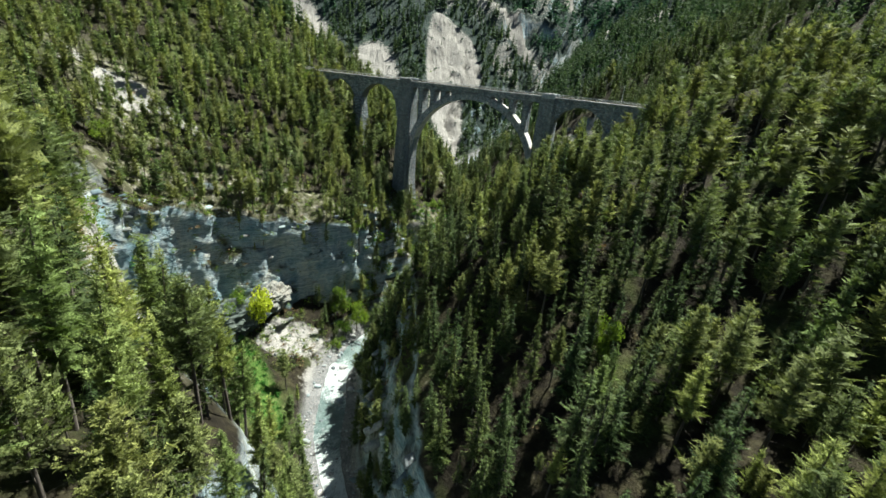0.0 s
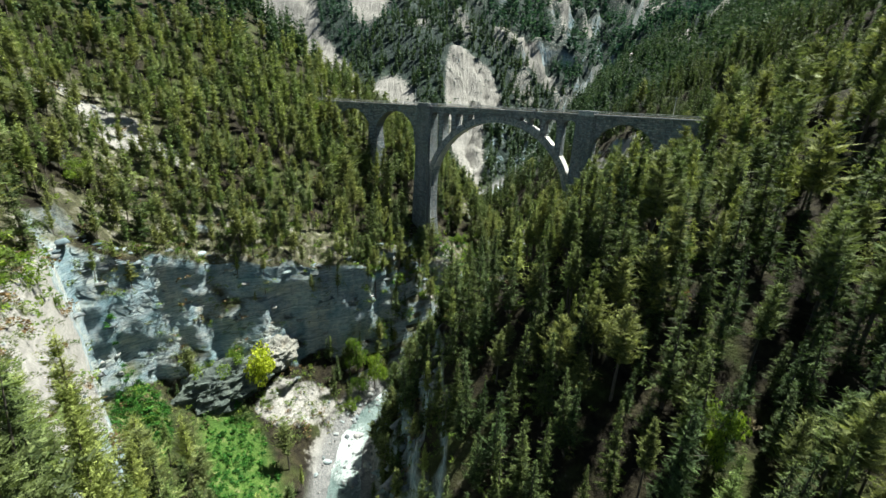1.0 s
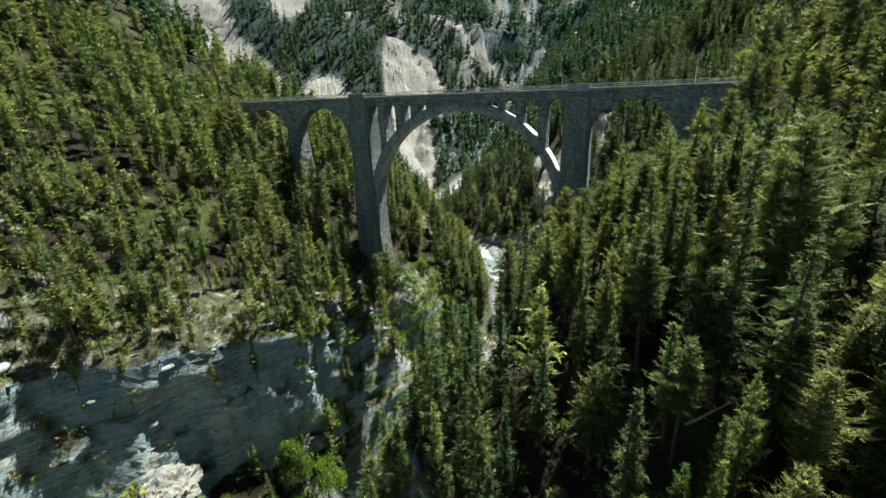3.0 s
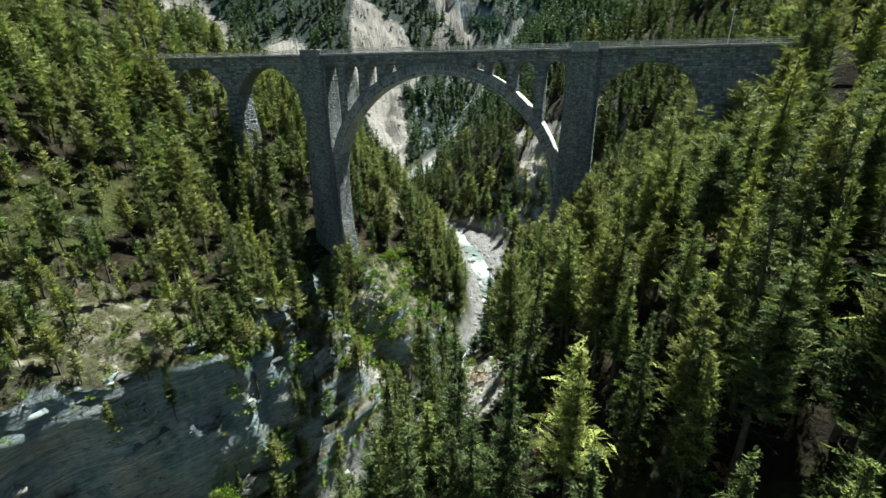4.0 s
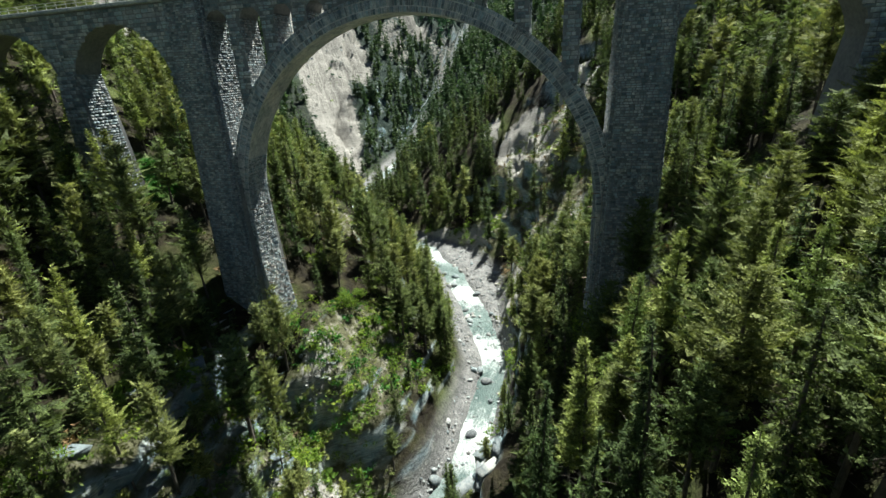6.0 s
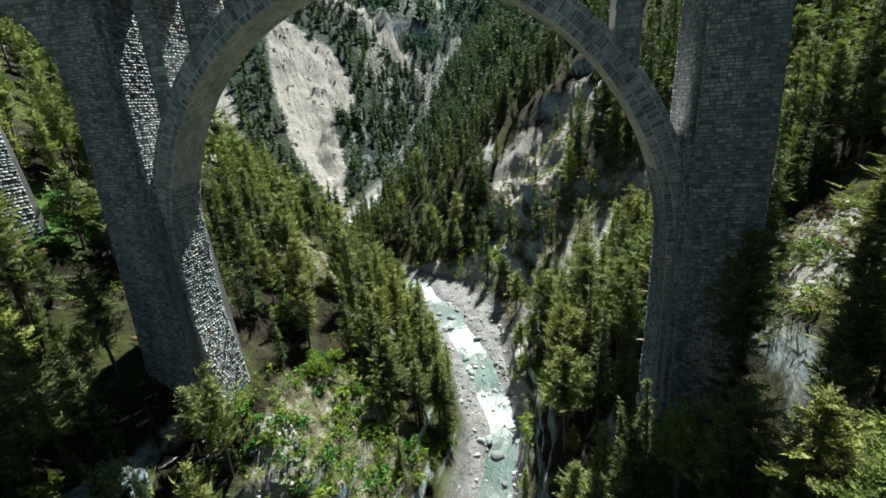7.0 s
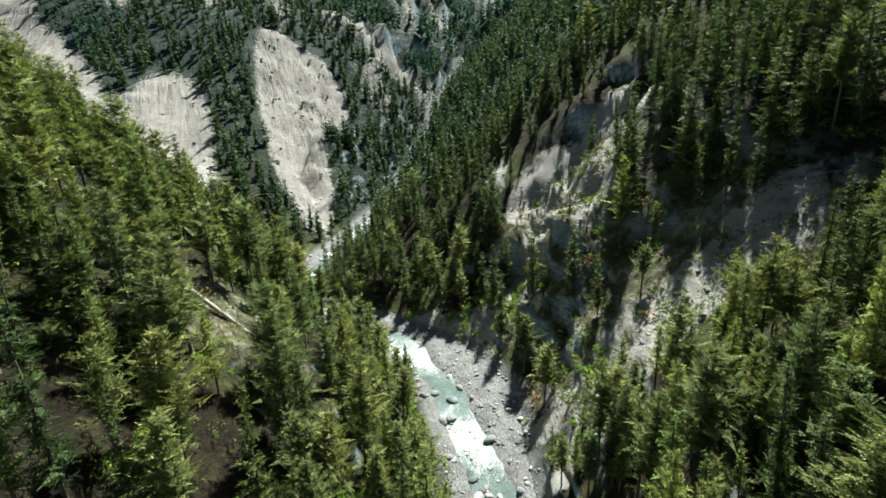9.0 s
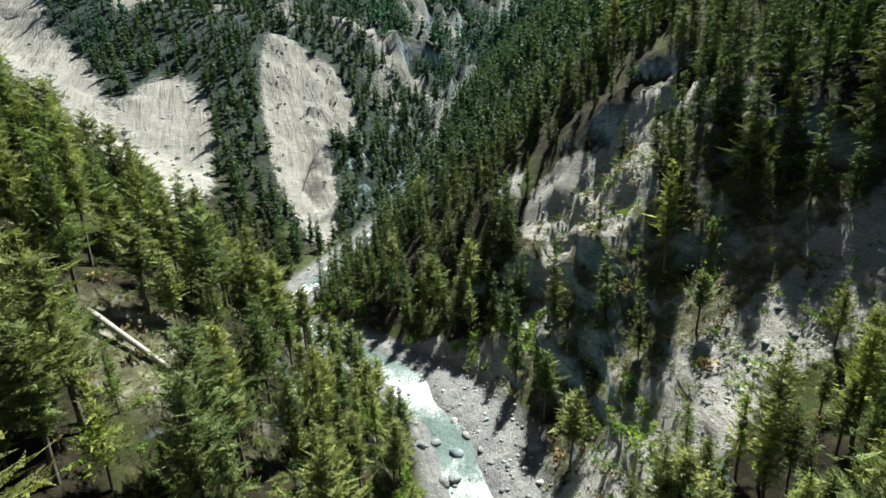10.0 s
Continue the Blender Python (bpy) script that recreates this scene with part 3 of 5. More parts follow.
def build_river():
    verts, faces, rapid = [], [], []
    n = 12
    ys = np.arange(-320, 330, 1.0)
    for y in ys:
        l, r, wz = water_edges(y)
        mid, half = stream(y)
        mid += 0.06 * math.sin(y * 0.23) + 0.04 * math.sin(y * 0.61)
        for k in range(n + 1):
            x = l + (r - l) * (mid + half * 1.5 * (2 * k / n - 1))
            rough = noise.fractal(Vector((x * 0.35, y * 0.25, 3.0)), 1.0, 2.0, 4)
            verts.append((x, y, wz - 0.42 + 0.26 * rough))
            rapid.append(0.5 + 0.5 * math.sin(y * 0.21) + 0.4 * rough)
    for i in range(len(ys) - 1):
        for k in range(n):
            a = i * (n + 1) + k
            faces.append((a, a + 1, a + n + 2, a + n + 1))
    me = mesh_from("water", np.array(verts), np.array(faces), WATER, smooth=True)
    at = me.attributes.new("rapid", "FLOAT", "POINT")
    at.data.foreach_set("value", np.array(rapid, np.float32))
    tagged(new("water", me), "milky turquoise mountain river with white rapids", "river", kind="structure")


def rock_model(seed, cells=2):
    """A broken block of rock about 1 m across."""
    bm = bmesh.new()
    bmesh.ops.create_icosphere(bm, subdivisions=cells, radius=0.55)
    rng = np.random.default_rng(seed)
    planes = [(Vector(rng.normal(size=3)).normalized(), 0.3 + 0.2 * rng.random()) for _ in range(9)]
    for v in bm.verts:
        for n, d in planes:
            k = v.co.dot(n) - d
            if k > 0:
                v.co -= n * k
        v.co += Vector(rng.normal(size=3)) * 0.012
    v = np.array([tuple(q.co) for q in bm.verts])
    f = np.array([[q.index for q in face.verts] for face in bm.faces])
    bm.free()
    return v, f


def stones_mesh(name, places, models, rng):
    V, F, n = [], [], 0
    for x, y, z, s in places:
        v, f = models[int(rng.integers(len(models)))]
        turn = np.array(Euler(tuple(rng.normal(size=3) * (0.3, 0.3, 3))).to_matrix())
        size = s * np.array([1.0, 0.6 + 0.5 * rng.random(), 0.45 + 0.3 * rng.random()])
        V.append((v * size) @ turn.T + (x, y, z))
        F.append(f + n)
        n += len(v)
    return mesh_from(name, np.concatenate(V), np.concatenate(F), ROCK)


def build_boulders():
    """Boulders of the river bed: the large ones singly, the rest as one bank of stones."""
    rng = np.random.default_rng(3)
    small = [rock_model(s, 1) for s in range(5)]
    big = [rock_model(20 + s, 2) for s in range(4)]
    meshes = [mesh_from("boulder", v, f, ROCK) for v, f in big]
    heap, count = [], 0
    for y in np.arange(-135, 170, 0.32):
        l, r, wz = water_edges(y)
        mid, half = stream(y)
        for _ in range(3 if y > 40 or y < -40 else 2):
            u = rng.random() * 1.24 - 0.12
            if abs(u - mid) < half * 0.9 and rng.random() < 0.6:
                continue
            x = l + (r - l) * u
            s = 0.35 + 0.9 * rng.random() ** 2.5
            heap.append((x, y, max(ground_z(x, y), wz - 0.5) + 0.05 * s, s))
        if rng.random() < 0.14 and count < 110:
            u = rng.random() * 1.3 - 0.15
            x = l + (r - l) * u
            s = 1.4 + 2.0 * rng.random() ** 2
            ob = new("boulder", meshes[int(rng.integers(4))])
            ob.matrix_basis = Matrix.LocRotScale((x, y, max(ground_z(x, y), wz - 0.6) + 0.06 * s), Euler((rng.normal() * 0.2, rng.normal() * 0.2, rng.random() * 6)), (s, s * 0.8, s * 0.6))
            tagged(ob, "pale grey limestone boulder lying in the river bed", "boulder", group="boulders of the river")
            count += 1
    tagged(new("river_stones", stones_mesh("river_stones", heap, small, rng)), "pale grey rounded stones along the river bed", "stones", kind="stuff")
    # fallen blocks on scree and below the cliffs
    heap = []
    for p in BARE + SCARS[:3]:
        for _ in range(90):
            a, q = rng.random() * 6.283, math.sqrt(rng.random()) * 1.15
            u, v = p[2] * q * math.cos(a), p[3] * q * math.sin(a)
            c, s = math.cos(radians(p[4])), math.sin(radians(p[4]))
            x, y = p[0] + u * c - v * s, p[1] + u * s + v * c
            heap.append((x, y, ground_z(x, y), (0.3 + 1.1 * rng.random() ** 3) * (2.0 if y > 160 else 1.0)))
    tagged(new("scree_stones", stones_mesh("scree_stones", heap, small, rng)), "pale broken limestone blocks on the scree slopes", "stones", kind="stuff")


build_ground()
build_river()
build_boulders()


def build_ledges():
    """Bedded slabs that stick out of the cliff below the shelf and of the rocky bank."""
    rng = np.random.default_rng(14)
    cube = np.array([(x, y, z) for x in (-0.5, 0.5) for y in (-0.5, 0.5) for z in (-0.5, 0.5)], float)
    sides = np.array([(0, 1, 3, 2), (4, 6, 7, 5), (0, 4, 5, 1), (2, 3, 7, 6), (0, 2, 6, 4), (1, 5, 7, 3)])
    V, F, n = [], [], 0
    a = sum(SPANS[:3])
    for k in range(620):
        y = -126 + 120 * rng.random()
        r = int(np.searchsorted(ROW_Y, y))
        c = a + int(rng.integers(-2, 3)) if rng.random() < 0.35 else a + int(rng.integers(0, SPANS[3]))
        if rng.random() < 0.25:
            c = sum(SPANS[:6]) + int(rng.integers(3, SPANS[6]))
        x, yy, z = GRID[r, c]
        s = 0.4 + 1.7 * rng.random() ** 2.5
        v = (cube + rng.normal(size=cube.shape) * 0.13) * (s * 2.6, s * 1.0, s * 0.42)
        turn = np.array(Euler((rng.normal() * 0.1 + 0.1, rng.normal() * 0.1 - 0.06, 1.19 + rng.normal() * 0.2)).to_matrix())
        V.append(v @ turn.T + (x - 0.7 * s, yy, z - 0.1 * s))
        F.append(sides + n)
        n += 8
    tagged(new("cliff_ledges", mesh_from("cliff_ledges", np.concatenate(V), np.concatenate(F), LEDGE)), "grey bedded limestone ledges jutting from the cliff", "rock ledges", kind="stuff")


build_ledges()

# ---------- the viaduct ----------
CX, CZ, RIN, ROUT = -0.5, 57.5, 27.3, 29.7        # main arch: centre, inner and outer radius
DECK = 89.0                                      # top of the masonry
HALF = 2.1                                       # half the width at the deck
BY = 0.3                                         # the viaduct's centre line
PIERS = [(-32.0, 3.1, 30.0), (30.9, 3.1, 34.0)]  # main piers: centre, half width, foot
PILASTER, PROUD, LEAN = 2.6, 1.2, 0.012          # their proud middle strip: half width, depth; batter of the sides
SPLAY = 0.022                                    # batter of the piers' faces over that of the arch
SIDE_PIERS = [(-57.9, 1.45, 54.0), (-80.5, 1.4, 68.0), (54.7, 1.5, 60.0)]
SIDE_ARCHES = [(-46.6, 9.85), (-69.2, 9.85), (-91.8, 9.85), (43.4, 9.8)]
ENDS = (-108.0, 68.0)
HOLES = [(-27.15, 1.75), (-21.65, 1.75), (-16.4, 1.4), (-11.35, 1.35), (25.6, 2.2), (19.35, 2.05), (13.5, 2.0), (9.2, 1.4)]


def arc(cx, cz, r, a0, a1, n):
    return [(cx + r * math.cos(radians(a0 + (a1 - a0) * i / n)), cz + r * math.sin(radians(a0 + (a1 - a0) * i / n))) for i in range(n + 1)]


def half_width(z):
    """Half the viaduct's thickness, wider towards the foot."""
    return HALF + (DECK - z) * 0.016


def battered(outline, extra=0.0, batter=0.0):
    """A slab whose outline is (x, z), with both faces leaning by the viaduct's batter."""
    bm = bmesh.new()
    a = [bm.verts.new((x, BY - half_width(z) - extra - batter * (DECK - z), z)) for x, z in outline]
    b = [bm.verts.new((x, BY + half_width(z) + extra + batter * (DECK - z), z)) for x, z in outline]
    n = len(outline)
    bm.faces.new(a)
    bm.faces.new(list(reversed(b)))
    for i in range(n):
        bm.faces.new((a[i], b[i], b[(i + 1) % n], a[(i + 1) % n]))
    bmesh.ops.recalc_face_normals(bm, faces=list(bm.faces))
    return bm


def build_viaduct():
    via = new("railway_viaduct")
    tagged(via, "tall grey limestone railway viaduct with a wide round main arch", "viaduct")
    via.location = (0, 0, 0)
    # main arch ring
    ring = arc(CX, CZ, RIN, 0, 180, 48) + [(CX - RIN - 0.2, 48), (CX - RIN + 1.4, 34), (CX - RIN - 6, 30), (CX - ROUT - 1.2, 48)] + arc(CX, CZ, ROUT, 180, 0, 48) \
        + [(CX + ROUT + 1.2, 48), (CX + RIN + 6, 30), (CX + RIN - 0.4, 30), (CX + RIN, 48)]
    part("main_arch", battered(ring), CONCRETE, via)
    # main piers
    for x, w, foot in PIERS:
        out = [(x - w, DECK), (x + w, DECK)] + [(x + w + (DECK - z) * LEAN, z) for z in (70, 50, foot)] + [(x - w - (DECK - z) * LEAN, z) for z in (foot, 50, 70)]
        pier = part("main_pier", battered(out, 0.3, SPLAY), MORTAR, via)
        w = PILASTER
        out = [(x - w, DECK), (x + w, DECK)] + [(x + w + (DECK - z) * LEAN, z) for z in (70, 50, foot)] + [(x - w - (DECK - z) * LEAN, z) for z in (foot, 50, 70)]
        part("pilaster", battered(out, PROUD, SPLAY), MORTAR, pier)
    for x, w, foot in SIDE_PIERS:
        out = [(x - w, DECK - 9), (x + w, DECK - 9)] + [(x + w + (DECK - z) * 0.05, z) for z in (70, foot)] + [(x - w - (DECK - z) * 0.05, z) for z in (foot, 70)]
        part("side_pier", battered(out, 0.2, SPLAY), MORTAR, via)
    # spandrel walls over the main arch, with round-headed openings cut as gaps between posts
    holes = sorted(HOLES)
    top = DECK - 1.2

    def ring_z(x):
        d = ROUT * ROUT - (x - CX) ** 2
        return CZ + math.sqrt(d) if d > 0 else CZ
    edges = [PIERS[0][0] + PIERS[0][1]]
    for x, r in holes:
        edges += [x - r, x + r]
    edges.append(PIERS[1][0] - PIERS[1][1])
    for i in range(0, len(edges), 2):
        a, b = edges[i], edges[i + 1]
        if b - a < 0.15:
            continue
        n = max(1, int((b - a) / 1.2))
        xs = [a + (b - a) * k / n for k in range(n + 1)]
        out = [(a, DECK), (b, DECK)] + [(x, max(ring_z(x) - 0.8, 58)) for x in reversed(xs)]
        part("spandrel_post" if b - a < 6 else "crown_wall", battered(out), MORTAR, via)
    for x, r in holes:
        cap = [(x - r, DECK), (x + r, DECK)] + arc(x, top - r - 0.6, r, 0, 180, 10)
        part("spandrel_arch", battered(cap), MORTAR, via)
    # side arches
    for x, r in SIDE_ARCHES:
        cap = [(x - r, DECK), (x + r, DECK)] + arc(x, 86.8 - r, r, 0, 180, 24)
        part("side_arch", battered(cap), MORTAR, via)
    blocks = [(SIDE_ARCHES[1][0] + 9.85, SIDE_ARCHES[0][0] - 9.85), (SIDE_ARCHES[2][0] + 9.85, SIDE_ARCHES[1][0] - 9.85), (SIDE_ARCHES[3][0] + 9.8, ENDS[1]), (ENDS[0], SIDE_ARCHES[2][0] - 9.85),
              (SIDE_ARCHES[0][0] + 9.85, PIERS[0][0] - PIERS[0][1]), (PIERS[1][0] + PIERS[1][1], SIDE_ARCHES[3][0] - 9.8)]
    for a, b in blocks:
        low = 70 if b - a > 6 else DECK - 12
        part("haunch", battered([(a, DECK), (b, DECK), (b, low), (a, low)]), MORTAR, via)
    # deck: coping slabs, ballast, refuges over the main piers
    part("ballast_bed", box((ENDS[0], BY - 1.9, DECK + 0.005), (ENDS[1], BY + 1.9, DECK + 0.42), 0.05), BALLAST, via)
    for s in (-1, 1):
        lo, hi = sorted((BY + s * 1.92, BY + s * 2.75))
        part("coping", box((ENDS[0], lo, DECK + 0.005), (ENDS[1], hi, DECK + 0.5), 0.06), CONCRETE, via, "pale weathered concrete coping")
    for s in (-1, 1):
        lo, hi = sorted((BY + s * 0.47, BY + s * 0.53))
        part("rail", box((ENDS[0], lo, DECK + 0.5), (ENDS[1], hi, DECK + 0.66)), RAILSTEEL, via)
    me = None
    for i in range(int((ENDS[1] - ENDS[0]) / 0.65)):
        x = ENDS[0] + 0.4 + i * 0.65
        if -40 < x < 40:
            if me is None:
                sl = part("sleeper", box((-0.12, -1.15, 0), (0.12, 1.15, 0.12)), TIMBER, via)
                me = sl.data
            else:
                sl = part("sleeper", me, None, via)
            sl.location = (x, BY, DECK + 0.40)
    for x, w, _ in PIERS:
        w = PILASTER - 0.2
        for s in (-1, 1):
            lo, hi = sorted((BY + s * 2.2, BY + s * 3.6))
            ref = part("refuge", box((x - w - 0.1, lo, DECK - 0.3), (x + w + 0.1, hi, DECK + 1.25), 0.08), MASONRY, via)
            part("coping", box((x - w - 0.25, lo - 0.12, DECK + 1.25), (x + w + 0.25, hi + 0.12, DECK + 1.45), 0.04), CONCRETE, ref)
    for s in (-1, 1):
        y = BY + s * 2.62
        for z in (0.95, 1.35):
            part("railing_bar", box((ENDS[0], y - 0.04, DECK + z), (ENDS[1], y + 0.04, DECK + z + 0.08)), STEEL, via)
        post = None
        x = ENDS[0] + 1
        while x < ENDS[1]:
            if not any(abs(x - p[0]) < p[1] + 0.2 for p in PIERS):
                if post is None:
                    po = part("railing_post", box((-0.035, -0.035, 0), (0.035, 0.035, 0.95)), STEEL, via)
                    post = po.data
                else:
                    po = part("railing_post", post, None, via)
                po.location = (x, y, DECK + 0.48)
            x += 2.0
    return via


VIADUCT = build_viaduct()


def block(fn, u0, u1, v0, v1, proud, rng):
    """One dressed stone on a curved face: four corners on the face, four pulled out and drawn in."""
    j = lambda: rng.normal() * 0.012
    back = [fn(u0, v0, -0.05), fn(u1, v0, -0.05), fn(u1, v1, -0.05), fn(u0, v1, -0.05)]
    m, n = (u1 - u0) * (0.05 + 0.06 * rng.random()), (v1 - v0) * (0.06 + 0.1 * rng.random())
    front = [fn(u0 + m + j() * m, v0 + n, proud + j()), fn(u1 - m, v0 + n, proud + j()), fn(u1 - m, v1 - n, proud + j()), fn(u0 + m, v1 - n, proud + j())]
    return back + front


BLOCK_FACES = np.array([(4, 5, 6, 7), (0, 1, 5, 4), (1, 2, 6, 5), (2, 3, 7, 6), (3, 0, 4, 7)])


def facing(fn, u0, u1, v0, v1, course, length, rng, inside=None, aspect=1.0, skip=None):
    """Courses of stones over a face; u runs along a course, aspect scales u to metres."""
    V, v, k = [], v0, 0
    while v < v1 - 0.1:
        h = min(course * (0.65 + 0.7 * rng.random()), v1 - v)
        a, b = (u0(v + h / 2), u1(v + h / 2)) if callable(u0) else (u0, u1)
        u = a - rng.random() * length * 0.5 / aspect
        while u < b:
            w = length * (0.6 + 0.8 * rng.random()) / aspect
            s, e = max(u, a), min(u + w, b)
            gap = 0.022 / aspect
            if e - s > 0.12 / aspect and (inside is None or inside((s + e) / 2, v + h / 2)) and not (skip and skip((s + e) / 2, v + h / 2)):
                V.append(block(fn, s + gap, e - gap, v + 0.022, v + h - 0.022, 0.04 + 0.11 * rng.random() ** 1.5, rng))
            u += w
        v += h
    return V


def stones_part(name, V, parent, mat=None):
    V = np.array(V).reshape(-1, 8, 3)
    idx = (BLOCK_FACES[None] + (np.arange(len(V)) * 8)[:, None, None]).reshape(-1, 4)
    return tagged(part(name, mesh_from(name, V.reshape(-1, 3), idx, mat or MASONRY), None, parent), kind="stuff")


def near_face(extra, batter=0.0):
    return lambda u, v, d: (u, BY - half_width(v) - extra - batter * (DECK - v) - d, v)


def build_facing():
    rng = np.random.default_rng(8)
    piers = [o for o in VIADUCT.children if o.name.startswith("main_pier")]
    arch = next(o for o in VIADUCT.children if o.name.startswith("main_arch"))
    for pier, (x, w, foot) in zip(piers, PIERS):
        w0 = PILASTER
        lo, hi = (lambda v, x=x: x - w0 - (DECK - v) * LEAN), (lambda v, x=x: x + w0 + (DECK - v) * LEAN)
        keep = (lambda u, v: 64.0 < v < 71.0) if x > 0 else None     # laid singly further down
        V = facing(near_face(PROUD, SPLAY), lo, hi, foot, DECK, 0.31, 0.52, rng, skip=keep)
        V += facing(near_face(0.3, SPLAY), lambda v, x=x, w=w: x - w - (DECK - v) * LEAN, lo, foot, DECK, 0.31, 0.45, rng)
        V += facing(near_face(0.3, SPLAY), hi, lambda v, x=x, w=w: x + w + (DECK - v) * LEAN, foot, DECK, 0.31, 0.45, rng)
        for s in (-1, 1):
            side = lambda u, v, d, x=x, w=w, s=s: (x + s * (w + (DECK - v) * LEAN + d), u, v)
            V += facing(side, lambda v: BY - half_width(v) - 0.3 - SPLAY * (DECK - v), lambda v: BY + half_width(v) + 0.3 + SPLAY * (DECK - v), 62, DECK - 1, 0.31, 0.5, rng)
            strip = lambda u, v, d, x=x, s=s: (x + s * (w0 + (DECK - v) * LEAN + d), u, v)
            V += facing(strip, lambda v: BY - half_width(v) - PROUD - SPLAY * (DECK - v), lambda v: BY - half_width(v) - 0.3 - SPLAY * (DECK - v), foot, DECK, 0.31, 0.45, rng)
        stones_part("stone_facing", V, pier)
    for pier, (x, w, foot) in zip([o for o in VIADUCT.children if o.name.startswith("side_pier")], SIDE_PIERS):
        lo, hi = (lambda v, x=x, w=w: x - w - (DECK - v) * 0.05), (lambda v, x=x, w=w: x + w + (DECK - v) * 0.05)
        V = facing(near_face(0.2, SPLAY), lo, hi, foot, DECK - 9, 0.5, 1.0, rng)
        side = lambda u, v, d, x=x, w=w: (x + (w + (DECK - v) * 0.05 + d), u, v)
        V += facing(side, lambda v: BY - half_width(v), lambda v: BY + half_width(v), foot, DECK - 9, 0.45, 0.8, rng)
        stones_part("stone_facing", V, pier)
    # ring stones of the main arch, near face, and the stone-built lower part of its inner side
    def ring(u, v, d):
        z = CZ + v * math.sin(u)
        return (CX + v * math.cos(u), BY - half_width(z) - d, z)
    V = facing(ring, 0.02, math.pi - 0.02, RIN, ROUT, 0.9, 0.34, rng, aspect=28.5)
    for s in (-1, 1):
        def soffit(u, v, d, s=s):
            if v > CZ:
                a = math.asin(min(1.0, (v - CZ) / RIN))
                return (CX + s * (RIN - d) * math.cos(a), u, v)
            k = -0.2 * max(0, min(1, (57 - v) / 9)) if s < 0 else 0.0
            if v < 48:
                k += (48 - v) / 14 * 1.6 if s < 0 else 0.4 * (48 - v) / 18
            return (CX + s * (RIN - k - d), u, v)
        V += facing(soffit, lambda v: BY - half_width(v), lambda v: BY + half_width(v), 34, 66, 0.31, 0.5, rng)
        leg = (lambda v: CX - ROUT - 0.4, lambda v: CX - RIN - 0.1) if s < 0 else (lambda v: CX + RIN + 0.1, lambda v: CX + ROUT + 0.2)
        V += facing(near_face(0.0), leg[0], leg[1], 34, 57, 0.31, 0.52, rng)
    stones_part("stone_facing", V, arch)

    def wall(u, v):
        if any(abs(u - x) < r + 0.15 and v < DECK - 1.8 for x, r in HOLES):
            return False
        return (u - CX) ** 2 + (v - CZ) ** 2 > (ROUT + 0.25) ** 2

    def side_wall(u, v):
        for x, r in SIDE_ARCHES:
            if (u - x) ** 2 + (v - 86.8 + r) ** 2 < (r + 0.05) ** 2 or (abs(u - x) < r and v < 86.8 - r):
                return False
        return True
    V = facing(near_face(0.0), -28.7, 27.6, 62, DECK - 0.1, 0.45, 0.9, rng, inside=wall)
    V += facing(near_face(0.0), -58, -35.2, 74, DECK - 0.1, 0.5, 1.0, rng, inside=side_wall)
    V += facing(near_face(0.0), -103, -58, 74, DECK - 0.1, 0.6, 1.3, rng, inside=side_wall)
    V += facing(near_face(0.0), 34.1, 67, 72, DECK - 0.1, 0.5, 1.0, rng, inside=side_wall)
    for x, r in HOLES:                                          # sides of the posts, seen through the openings
        s, edge = 1, x - r
        low = CZ + math.sqrt(max(0.0, ROUT ** 2 - (edge - CX) ** 2))
        V += facing(lambda u, v, d, e=edge, s=s: (e + s * d, u, v), lambda v: BY - half_width(v), lambda v: BY + half_width(v), low, DECK - 3, 0.31, 0.5, rng)
    stones_part("wall_facing", V, VIADUCT)
    # the stones of the right-hand pier that pass closest, each by itself
    unit = []
    for k in range(8):
        u = block(lambda a, b, d: (a, -d, b), 0, 1, 0, 1, 0.06, rng)
        unit.append(mesh_from("stone", np.array(u), BLOCK_FACES, MASONRY))
    x, w, _ = PIERS[1]
    z, count = 64.0, 0
    while z < 71.0 and count < 330:
        h = min(0.33 * (0.7 + 0.6 * rng.random()), 71.0 - z + 0.02)
        a, e = x - PILASTER - (DECK - z) * LEAN, x + PILASTER + (DECK - z) * LEAN
        u = a
        while u < e - 0.1:
            ln = min(0.58 * (0.65 + 0.7 * rng.random()), e - u)
            if e - u - ln < 0.25:
                ln = e - u
            ob = part("stone", unit[int(rng.integers(8))], None, piers[1])
            ob.matrix_basis = Matrix.LocRotScale((u + 0.015, BY - half_width(z) - PROUD - SPLAY * (DECK - z), z + 0.015), Euler((-0.036, 0, 0)), (ln - 0.03, 1.0 + rng.random() * 0.5, h - 0.03))
            count += 1
            u += ln
        z += h
    # iron brackets left from the scaffolding of the arch
    peg = None
    spots = [(-1, y, z) for z in (57.6, 46.5, 44.0, 41.5, 39.0) for y in (-2.6, -0.9, 0.9, 2.6)] + [(1, y, z) for z in (57.6, 61.0, 52.0, 46.0) for y in (-2.6, 2.4)]
    for s, y, z in spots:
        k = 0.0 if z > 48 else ((48 - z) / 14 * 1.6 if s < 0 else 0.2)
        px = CX + s * (RIN - k)
        if peg is None:
            ob = part("iron_bracket", box((-0.75, -0.08, -0.06), (0.3, 0.08, 0.06), 0.02), RAILSTEEL, VIADUCT, "rusty iron bracket")
            peg = ob.data
        else:
            ob = part("iron_bracket", peg, None, VIADUCT, "rusty iron bracket")
        ob.matrix_basis = Matrix.LocRotScale((px, BY + y, z), Euler((0, 0, 0 if s > 0 else math.pi)), None)


build_facing()


